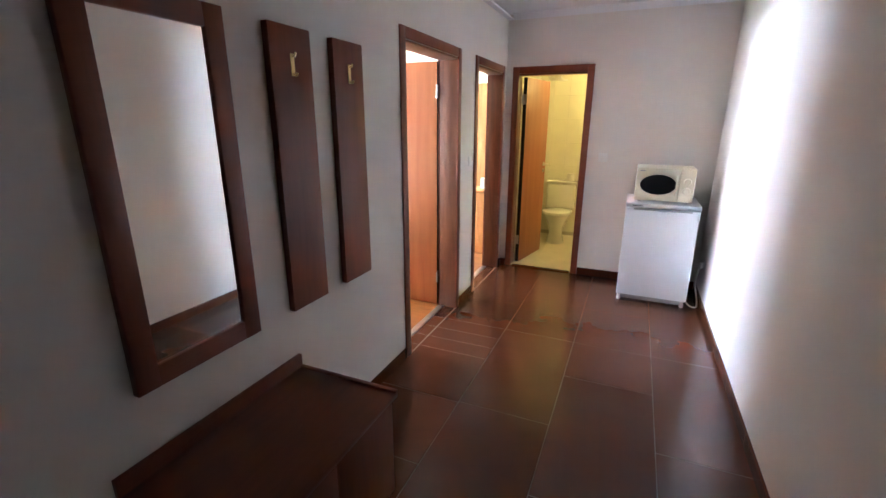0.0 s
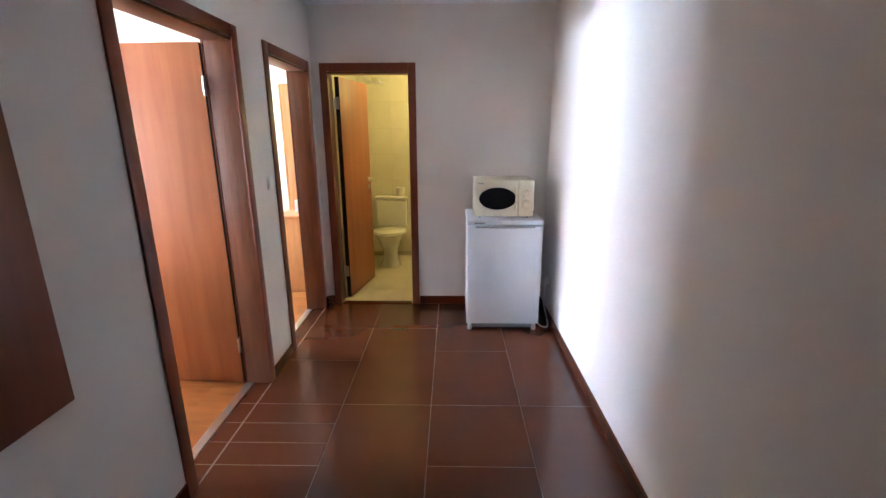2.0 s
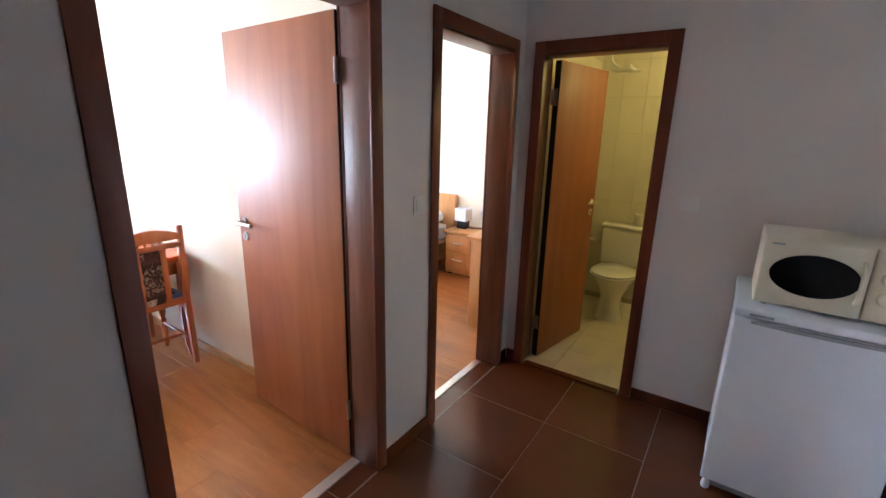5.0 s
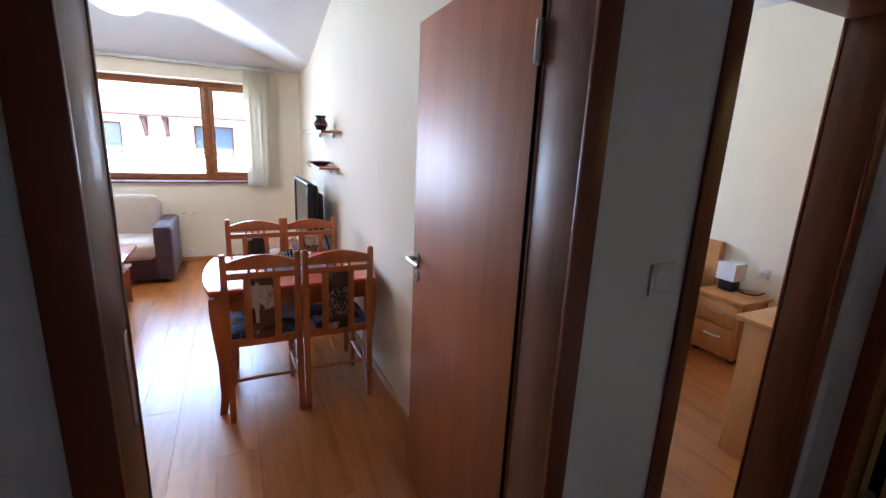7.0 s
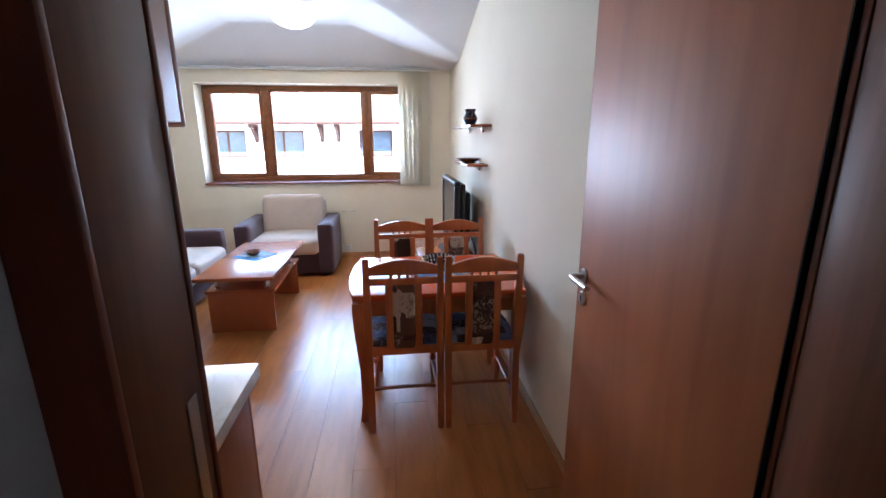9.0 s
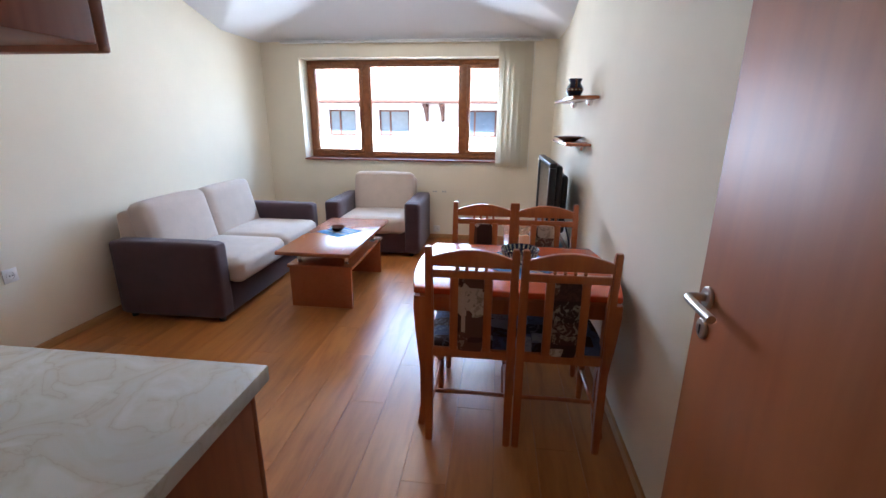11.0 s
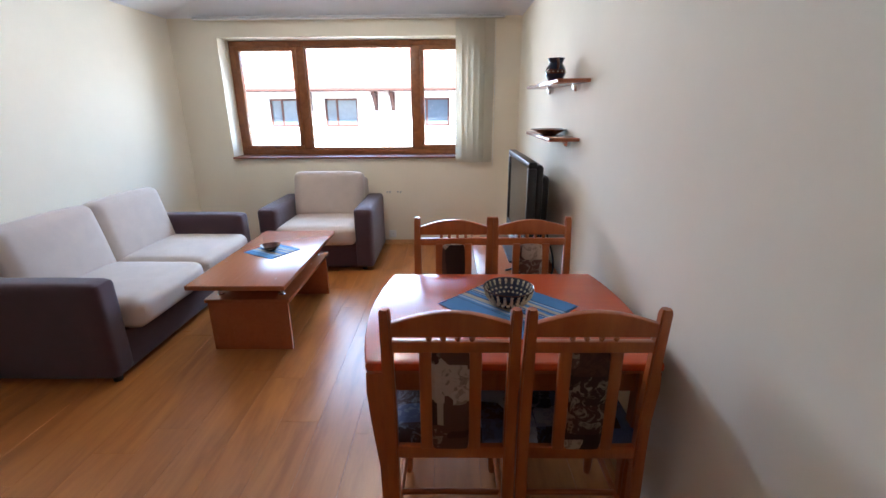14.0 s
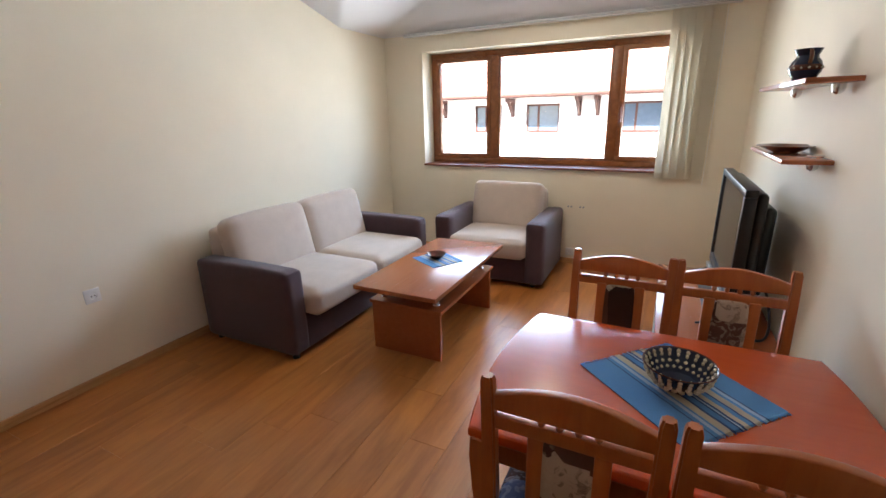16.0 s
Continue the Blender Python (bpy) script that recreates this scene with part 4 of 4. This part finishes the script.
part("cord", tube(curve_points([(-4.280, 3.34, 0.70), (-4.180, 3.37, 0.55), (-4.080, 3.34, 0.475), (-4.110, 3.24, 0.47), (-4.230, 3.18, 0.468), (-4.180, 3.08, 0.467)]), 0.006, 8), BLACK, t)
part("cord", tube(curve_points([(-4.980, 3.30, 0.52), (-5.040, 3.22, 0.50), (-5.000, 3.12, 0.475), (-4.880, 3.06, 0.469)]), 0.005, 8), BLACK, t)


def wall_shelf(x0, x1, z, label):
    t = thing("wall_shelf", (x0 + x1) / 2, 3.33, z - 0.05, label, "shelf", "shelves above the television")
    part("board", box(x0, x1, 3.262, 3.426, z - 0.018, z, 0.002), COFFEE, t)
    for x in (x0 + 0.14, x1 - 0.14):
        b = part("bracket", lathe([(0.006, 0), (0.018, 0.008), (0.022, 0.025), (0.022, 0.036)], x, 3.395, z - 0.056, 18), CHROME, t, "round chrome shelf clamp")
        part("clamp", box(x - 0.012, x + 0.012, 3.37, 3.428, z + 0.001, z + 0.008, 0.003), CHROME, b)
    return t


wall_shelf(-4.80, -3.90, 1.581, "small brown wall shelf carrying a vase")
wall_shelf(-4.74, -4.005, 1.286, "small brown wall shelf carrying a dish")
VX, VY, VZ = -4.24, 3.325, 1.5812
t = thing("vase", VX, VY, VZ, "dark glazed clay vase with two handles", "vase")
part("body", lathe([(0.032, 0), (0.036, 0.005), (0.054, 0.036), (0.057, 0.054), (0.050, 0.076), (0.038, 0.092), (0.037, 0.100), (0.046, 0.121), (0.048, 0.124), (0.044, 0.123), (0.034, 0.100), (0.030, 0.08)], VX, VY, VZ, 36), NAVY, t)
for s in (-1, 1):
    part("handle", tube(curve_points([(VX + s * 0.044, VY, VZ + 0.117), (VX + s * 0.054, VY, VZ + 0.108), (VX + s * 0.060, VY, VZ + 0.088), (VX + s * 0.053, VY, VZ + 0.068)]), 0.008, 10), CLAYBROWN, t, "brown glazed handle")
part("band", lathe([(0.0548, 0.042), (0.0574, 0.048), (0.0576, 0.056), (0.0540, 0.064)], VX, VY, VZ, 36, ring=True), CLAYBROWN, t, "brown and cream painted band")
bm = bmesh.new()
for k in range(14):
    a = 2 * math.pi * k / 14
    lathe([(0.001, -0.005), (0.005, -0.002), (0.005, 0.002), (0.001, 0.005)], VX + 0.0552 * math.cos(a), VY + 0.0552 * math.sin(a), VZ + 0.052, 6, bm)
part("painted_dots", bm, CLAYCREAM, t, "cream painted dots")
whole("clay_dish", lathe([(0.045, 0), (0.05, 0.004), (0.10, 0.026), (0.115, 0.030), (0.112, 0.033), (0.09, 0.027), (0.04, 0.010), (0.002, 0.008)], -4.36, 3.338, 1.2865, 36), CLAYBROWN, "brown glazed clay dish on the shelf", "dish")

# ---- sofa corner ----


def sofa():
    t = thing("sofa", -4.46, 0.52, 0, "plum and beige two-seat sofa", "sofa")
    part("base", box(-5.20, -3.72, 0.09, 0.90, 0.03, 0.27, 0.02, 3), PLUM, t, "plum fabric base")
    part("back_frame", box(-5.19, -3.765, 0.06, 0.20, 0.271, 0.765, 0.04, 4), BEIGE, t)
    for x, y in ((-3.775, 0.91), (-5.335, 0.95)):
        part("armrest", pad(x, x + 0.15, 0.09, y, 0.03, 0.59, 0.035, 0.004, 12), PLUM, t, "plum fabric armrest")
    for k in range(2):
        x = -5.188 + 0.707 * k
        part("seat_cushion", pad(x, x + 0.705, 0.26, 0.995, 0.255, 0.435, 0.055, 0.016), BEIGE, t, "beige seat cushion")
        bm = pad(x, x + 0.705, -0.085, 0.085, -0.235, 0.235, 0.05, 0.016)
        bm.transform(Matrix.Translation((0, 0.265, 0.598)) @ Matrix.Rotation(radians(13), 4, "X"))
        part("back_cushion", bm, BEIGE, t, "beige back cushion")
    for x in (-5.25, -3.68):
        for y in (0.16, 0.86):
            part("foot", lathe([(0.022, 0), (0.026, 0.032)], x, y, 0, 12), BLACK, t)


sofa()


def armchair():
    t = thing("armchair", -5.79, 1.51, 0, "plum and beige armchair under the window", "armchair")
    part("base", box(-6.19, -5.42, 1.14, 1.88, 0.03, 0.27, 0.02, 3), PLUM, t, "plum fabric base")
    part("back_frame", box(-6.21, -6.06, 1.15, 1.87, 0.271, 0.76, 0.03, 3), BEIGE, t)
    for y in (0.995, 1.862):
        part("armrest", pad(-6.20, -5.395, y, y + 0.165, 0.03, 0.59, 0.035, 0.004, 12), PLUM, t, "plum fabric armrest")
    part("seat_cushion", pad(-6.00, -5.36, 1.157, 1.868, 0.255, 0.43, 0.05, 0.016), BEIGE, t, "beige seat cushion")
    bm = pad(-0.09, 0.09, 1.170, 1.855, -0.23, 0.23, 0.05, 0.008)
    bm.transform(Matrix.Translation((-6.00, 0, 0.605)) @ Matrix.Rotation(radians(-12), 4, "Y"))
    part("back_cushion", bm, BEIGE, t, "beige back cushion")
    for x in (-6.12, -5.47):
        for y in (1.09, 1.93):
            part("foot", lathe([(0.022, 0), (0.026, 0.032)], x, y, 0, 12), BLACK, t)


armchair()


def coffee_table():
    t = thing("coffee_table", -4.53, 1.49, 0, "cherry laminate coffee table on panel legs", "coffee table")
    part("tabletop", box(-5.045, -3.868, 1.213, 1.785, 0.462, 0.490, 0.003), COFFEE, t)
    for x in (-4.035, -4.90):
        part("leg_panel", box(x, x + 0.026, 1.245, 1.737, 0.0, 0.325, 0.003), COFFEE, t)
    part("shelf", box(-4.915, -3.995, 1.235, 1.755, 0.326, 0.350, 0.003), COFFEE, t)
    part("beam", box(-4.873, -4.036, 1.47, 1.495, 0.12, 0.325, 0.003), COFFEE, t)
    for x in (-4.08, -4.84):
        for y in (1.30, 1.68):
            part("post", lathe([(0.021, 0), (0.017, 0.004), (0.017, 0.107), (0.021, 0.1115)], x, y, 0.3503, 18), CHROME, t, "chrome spacer post")


coffee_table()
t2 = runner("coffee_table_cloth", -4.51, 1.475, 0.4905, 0.27, 0.25, 60, "small blue woven cloth on the coffee table")
bowl("ashtray", -4.52, 1.46, 0.4945, 0.068, 0.038, "brown glazed clay ashtray", CLAYBROWN, 0)

# ---- lamps, blind and small fittings ----
t = thing("ceiling_lamp", -5.11, 1.85, 2.45, "lit opal glass bowl lamp under the ceiling", "lamp")
part("shade", lathe([(0.02, 0.0), (0.085, 0.009), (0.145, 0.034), (0.186, 0.070), (0.193, 0.080), (0.186, 0.082), (0.135, 0.040), (0.02, 0.012)], -5.11, 1.85, 2.455, 48), LAMPGLASS, t, "lit opal glass bowl")
part("base", lathe([(0.02, -0.12), (0.02, -0.02), (0.06, 0), (0.065, 0.02)], -5.11, 1.85, 2.598, 24), SWITCH, t)
for a in (20, 140, 260):
    x, y = -5.11 + 0.186 * math.cos(radians(a)), 1.85 + 0.186 * math.sin(radians(a))
    part("clip", tube([(x, y, 2.528), (x, y, 2.62)], 0.004, 8), CHROME, t, "chrome clip")

t = thing("vertical_blind", -6.19, 2.0, 0.9, "ivory vertical blind drawn to one side", "blind")
part("rail", boxes((-6.225, -6.175, 0.285, 3.26, 2.255, 2.283), r=0.003), SWITCH, t, "white blind rail")
# Grey strips on the rail's front put in the grooves' shade as colour.
part("rail_groove", boxes((-6.174, -6.172, 0.29, 3.25, 2.264, 2.268), (-6.174, -6.172, 0.29, 3.25, 2.274, 2.277)), GREY, t)
rnd = random.Random(3)
for k in range(6):
    y = 2.835 + 0.057 * k
    bm = box(-0.045, 0.045, -0.0012, 0.0012, 0.905, 2.252)
    bm.transform(Matrix.Translation((-6.20 + 0.004 * (k % 2), y, 0)) @ Matrix.Rotation(radians(-70 + rnd.uniform(-7, 7)), 4, "Z"))
    part("slat", bm, BLIND, t)
part("chain", tube([(-6.165, 3.17, 2.25), (-6.165, 3.175, 1.6), (-6.165, 3.17, 0.86)], 0.003, 6), SWITCH, t)
wall_switch("power_socket", -3.05, 0.0, 0.532, "y", "white socket on the wall beside the sofa", True)
wall_switch("power_socket", -5.55, 0.0, 0.60, "y", "white socket behind the sofa arm", True)
wall_switch("wall_outlet", -6.25, 2.10, 0.12, "x", "small outlet near the floor under the window", True)
t = thing("pipe_stubs", -6.24, 2.15, 0.58, "four small capped pipe stubs under the window", "pipe")
for y in (2.06, 2.09, 2.175, 2.205):
    part("stub", tube([(-6.25, y, 0.588), (-6.235, y, 0.588)], 0.008, 10), GREY, t)

# ---- bedroom ----
t = thing("desk", -1.33, 5.02, 0, "beech board dressing desk", "desk")
part("top", box(-1.51, -1.158, 4.83, 5.18, 0.735, 0.760, 0.003), BEECH, t)
part("side", box(-1.49, -1.17, 4.885, 4.91, 0.0, 0.734, 0.003), BEECH, t)
part("side", box(-1.49, -1.17, 5.15, 5.175, 0.0, 0.734, 0.003), BEECH, t)
part("front", box(-1.475, -1.455, 4.911, 5.149, 0.52, 0.734, 0.003), BEECH, t)
whole("trinket_box", box(-1.40, -1.31, 5.03, 5.15, 0.761, 0.88, 0.004), SWITCH, "pale box on the bedroom desk", "box")
t = thing("wardrobe", -1.33, 5.70, 0, "tall beech board wardrobe beside the desk", "wardrobe")
part("body", box(-1.495, -1.158, 5.19, 6.20, 0.0, 1.95, 0.003), BEECH, t)
part("door", box(-1.517, -1.498, 5.195, 5.693, 0.03, 1.945, 0.003), BEECH, t)
part("door", box(-1.517, -1.498, 5.697, 6.195, 0.03, 1.945, 0.003), BEECH, t)
t = thing("nightstand", -2.23, 6.05, 0, "beech nightstand with two drawers", "nightstand")
part("body", box(-2.39, -2.06, 5.90, 6.23, 0.03, 0.475, 0.003), BEECH, t)
part("top", box(-2.42, -2.03, 5.875, 6.235, 0.476, 0.498, 0.004), BEECH, t)
for z in (0.09, 0.275):
    d = part("drawer", box(-2.375, -2.075, 5.882, 5.899, z, z + 0.175, 0.004), BEECH, t)
    part("handle", tube(curve_points([(-2.28, 5.882, z + 0.10), (-2.275, 5.862, z + 0.10), (-2.175, 5.862, z + 0.10), (-2.17, 5.882, z + 0.10)], 4), 0.006, 8), STEEL, d)
for x in (-2.36, -2.09):
    part("foot", box(x - 0.02, x + 0.02, 5.93, 6.2, 0.0, 0.03), BLACK, t)
t = thing("table_lamp", -2.30, 6.10, 0.498, "small lamp with a white square shade", "lamp")
part("base", box(-2.355, -2.245, 6.05, 6.15, 0.499, 0.58, 0.006), BLACK, t)
part("shade", boxes((-2.37, -2.23, 6.03, 6.035, 0.585, 0.72), (-2.37, -2.23, 6.165, 6.17, 0.585, 0.72), (-2.37, -2.365, 6.035, 6.165, 0.585, 0.72), (-2.235, -2.23, 6.035, 6.165, 0.585, 0.72), (-2.365, -2.235, 6.035, 6.165, 0.70, 0.705)), SHADE, t, "white square shade")
part("cord", tube(curve_points([(-2.25, 6.15, 0.502), (-2.18, 6.12, 0.503), (-2.12, 6.16, 0.503), (-2.10, 6.22, 0.52)]), 0.006, 8), BLACK, t)
wall_switch("power_socket", -2.14, 6.25, 0.66, "-y", "white socket above the nightstand", True)
t = thing("bed", -3.35, 5.2, 0, "beech bed with ivory linen", "bed")
part("headboard", box(-4.2, -2.46, 6.17, 6.24, 0.0, 0.84, 0.01), BEECH, t)
part("side_board", box(-4.15, -2.50, 4.25, 6.16, 0.12, 0.32, 0.006), BEECH, t)
part("mattress", pad(-4.13, -2.53, 4.27, 6.15, 0.321, 0.52, 0.05, 0.01), LINEN, t, "ivory made-up mattress")
part("pillow", pad(-3.15, -2.57, 5.75, 6.14, 0.525, 0.66, 0.06, 0.02), LINEN, t, "ivory pillow")
for x in (-4.1, -2.58):
    for y in (4.32, 6.1):
        part("leg", box(x - 0.03, x + 0.03, y - 0.03, y + 0.03, 0, 0.12), BEECH, t)

# ---- outside ----
whole("ground", box(-400, 400, -400, 400, -9.2, -9.0), GROUND, "grey paved ground below the building", "ground", "structure")
structure("house_base", box(-6.46, 1.04, -1.31, 6.39, -9.0, -0.26), FACADE, "storeys under the flat")


def neighbour():
    t = thing("neighbour_house", -20.0, 0.0, -9.0, "white rendered house with a tiled roof", "house")
    x = -18.0
    wins = [(-9.9, -8.8), (-7.4, -6.3), (-3.72, -2.62), (-1.73, -0.53), (1.5, 2.75), (5.2, 6.3), (7.6, 8.7)]
    rows = []
    y = -14.0
    for a, c in wins:
        rows += [(x - 0.3, x, y, a, -9.0, 2.2), (x - 0.3, x, a, c, -9.0, 0.80), (x - 0.3, x, a, c, 1.78, 2.2)]
        y = c
    rows.append((x - 0.3, x, y, 14.0, -9.0, 2.2))
    part("wall", boxes(*rows), FACADE, t, "", 0)
    part("floor_slab", box(-24, x - 0.31, -14, 14, 0.3, 0.5), FACADE, t, "", 0)
    for a, c in wins:
        w = part("window", boxes((x - 0.2, x - 0.13, a, c, 0.80, 0.87), (x - 0.2, x - 0.13, a, c, 1.71, 1.78), (x - 0.2, x - 0.13, a, a + 0.07, 0.87, 1.71), (x - 0.2, x - 0.13, c - 0.07, c, 0.87, 1.71), (x - 0.2, x - 0.13, a + 0.40, a + 0.47, 0.87, 1.71)), TIMBER, t)
        part("pane", box(x - 0.18, x - 0.16, a + 0.05, c - 0.05, 0.85, 1.73), DARKGLASS, w)
        part("sill", box(x - 0.12, x + 0.06, a - 0.05, c + 0.05, 0.75, 0.80), FACADE, w)
    bm = bmesh.new()
    vs = [bm.verts.new(p) for p in ((-17.2, -15, 2.0), (-17.2, 15, 2.0), (-23.5, 15, 5.2), (-23.5, -15, 5.2))]
    f = bm.faces.new(vs)
    e = bmesh.ops.extrude_face_region(bm, geom=[f])
    bmesh.ops.translate(bm, vec=(0, 0, 0.12), verts=[v for v in e["geom"] if isinstance(v, bmesh.types.BMVert)])
    r = part("roof", bm, ROOF, t, "", 0)
    bm = bmesh.new()
    for k in range(100):
        tube([(-17.2, -15 + 0.3 * k, 2.13), (-23.5, -15 + 0.3 * k, 5.33)], 0.05, 6, bm)
    tl = part("roof_tiles", bm, ROOF, r)
    tl["kind"] = "stuff"
    part("gutter", tube([(-17.14, -15, 2.04), (-17.14, 15, 2.04)], 0.06, 10), TIMBER, t, "brown gutter")
    for y in (-4.9, -2.2, 0.15, 0.75, 3.6, 6.9):
        part("eave_bracket", boxes((x, x + 0.75, y - 0.06, y + 0.06, 1.86, 1.98), (x, x + 0.1, y - 0.06, y + 0.06, 1.35, 1.86)), TIMBER, t, "", 0)
        part("eave_strut", tube([(x + 0.05, y, 1.42), (x + 0.62, y, 1.90)], 0.06, 6), TIMBER, t, "", 0)


neighbour()

# ---- floor and wall pieces ----


def pieces(name, rows, parent, material, r=0.0015):
    """One object for each piece; alike pieces share a mesh."""
    made = {}
    for x0, x1, y0, y1, z0, z1 in rows:
        key = tuple(round(q, 3) for q in (x1 - x0, y1 - y0, z1 - z0))
        if key not in made:
            hx, hy, hz = (k / 2 for k in key)
            made[key] = finish(name, box(-hx, hx, -hy, hy, -hz, hz, r, 1), material, 0)
        ob = new(name, made[key])
        ob.parent = parent
        ob.location = Vector(((x0 + x1) / 2, (y0 + y1) / 2, (z0 + z1) / 2)) - parent.location
    return made


def planks(x0, x1, y0, y1, seed):
    rnd, rows, y = random.Random(seed), [], y0
    while y < y1 - 0.01:
        e = min(y + 0.19, y1)
        x = x0 - rnd.uniform(0.0, 1.15)
        while x < x1 - 0.01:
            a, c = max(x, x0), min(x + 1.29, x1)
            if c - a > 0.03:
                rows.append((a + 0.0004, c - 0.0004, y + 0.0004, e - 0.0004, -0.011, 0.0))
            x += 1.29
        y = e
    return rows


f = structure("floor_living", box(-6.25, -1.157, 0.0, 3.43, -0.0119, -0.004), OAK_LINE, "oak laminate floor of the living room")
pieces("plank", planks(-6.25, -1.14, 0.0, 3.43, 1), f, OAK, 0.0008)
f = structure("floor_bedroom", box(-5.20, -1.152, 3.58, 6.25, -0.0119, -0.004), OAK_LINE, "oak laminate floor of the bedroom")
pieces("plank", planks(-5.20, -1.13, 3.58, 6.25, 2), f, OAK, 0.0008)
f = structure("floor_hall", box(-1.14, 0.915, -1.2, 4.60, -0.0118, -0.0008), GROUT, "brown tiled hall floor")
rows = []
for k, (a, c) in enumerate(((-1.11, -1.012), (-1.009, -0.51), (-0.506, -0.003), (0.001, 0.505), (0.509, 0.915))):
    y = -1.2
    for e in [(-0.95, -0.45, 0.05, 0.55, 1.06, 1.56, 2.07, 2.58, 2.735, 2.888, 3.06, 3.56, 4.07, 4.60), (-0.95, 0.06, 1.07, 2.08, 3.06, 4.07, 4.60), (-0.43, 0.58, 1.59, 2.585, 3.06, 3.70, 4.60)][0 if k < 2 else 1 + k % 2]:
        rows.append((a, c - 0.0, y + 0.0018, e - 0.0018, -0.011, 0.0))
        y = e
pieces("tile", rows, f, TILE, 0.0006)
for nm, q in (("side", [(0.903, 0.915, -1.2 + 0.5 * k + 0.001, min(-0.7 + 0.5 * k, 4.6) - 0.001, 0.002, 0.074) for k in range(12)]),
              ("end", [(-0.174, 0.32, 4.588, 4.60, 0.002, 0.074), (0.323, 0.90, 4.588, 4.60, 0.002, 0.074), (-1.0, -0.947, 4.588, 4.60, 0.002, 0.074)]),
              ("door_wall", [(-1.012, -1.0, -1.2 + 0.6 * k, -0.603 + 0.6 * k, 0.002, 0.074) for k in range(3)] + [(-1.012, -1.0, 1.41, 1.88, 0.002, 0.074), (-1.012, -1.0, 1.883, 2.384, 0.002, 0.074), (-1.012, -1.0, 3.331, 3.659, 0.002, 0.074), (-1.012, -1.0, 4.511, 4.585, 0.002, 0.074)])):
    lo, hi = [min(r[i] for r in q) for i in (0, 2)], [max(r[i] for r in q) for i in (1, 3)]
    s = structure("baseboard_hall_" + nm, box(lo[0] + (0.003 if nm != "door_wall" else 0), hi[0] - (0.003 if nm == "door_wall" else 0), lo[1] + 0.003, hi[1], 0.0, 0.001), GROUT, "brown tile skirting in the hall")
    pieces("skirting_tile", q, s, TILE)
f = structure("floor_bath", box(-1.012, 0.30, 4.645, 6.25, -0.0119, -0.004), BATHGROUT, "cream tiled bathroom floor")
pieces("tile", [(-1.01 + 0.33 * i + 0.001, min(-0.68 + 0.33 * i, 0.30) - 0.001, 4.645 + 0.33 * j + 0.001, min(4.975 + 0.33 * j, 6.25) - 0.001, -0.011, 0.0) for i in range(4) for j in range(5)], f, BATHFLOOR)
w = structure("wall_bath_tiles", box(-1.012, 0.30, 6.214, 6.25, 0.0, 2.30), BATHGROUT, "ivory tiled bathroom wall")
pieces("tile", [(-1.01 + 0.2 * i + 0.001, min(-0.81 + 0.2 * i, 0.30) - 0.001, 6.208, 6.2138, 0.05 + 0.3 * j + 0.001, min(0.35 + 0.3 * j, 2.30) - 0.001) for i in range(7) for j in range(8)], w, BATHTILE)
w = structure("wall_bath_left_tiles", box(-1.012, -0.996, 4.72, 6.208, 0.0, 2.30), BATHGROUT, "ivory tiled bathroom side wall")
pieces("tile", [(-0.9958, -0.990, 4.722 + 0.2 * i + 0.001, min(4.922 + 0.2 * i, 6.206) - 0.001, 0.05 + 0.3 * j + 0.001, min(0.35 + 0.3 * j, 2.30) - 0.001) for i in range(8) for j in range(8)], w, BATHTILE)
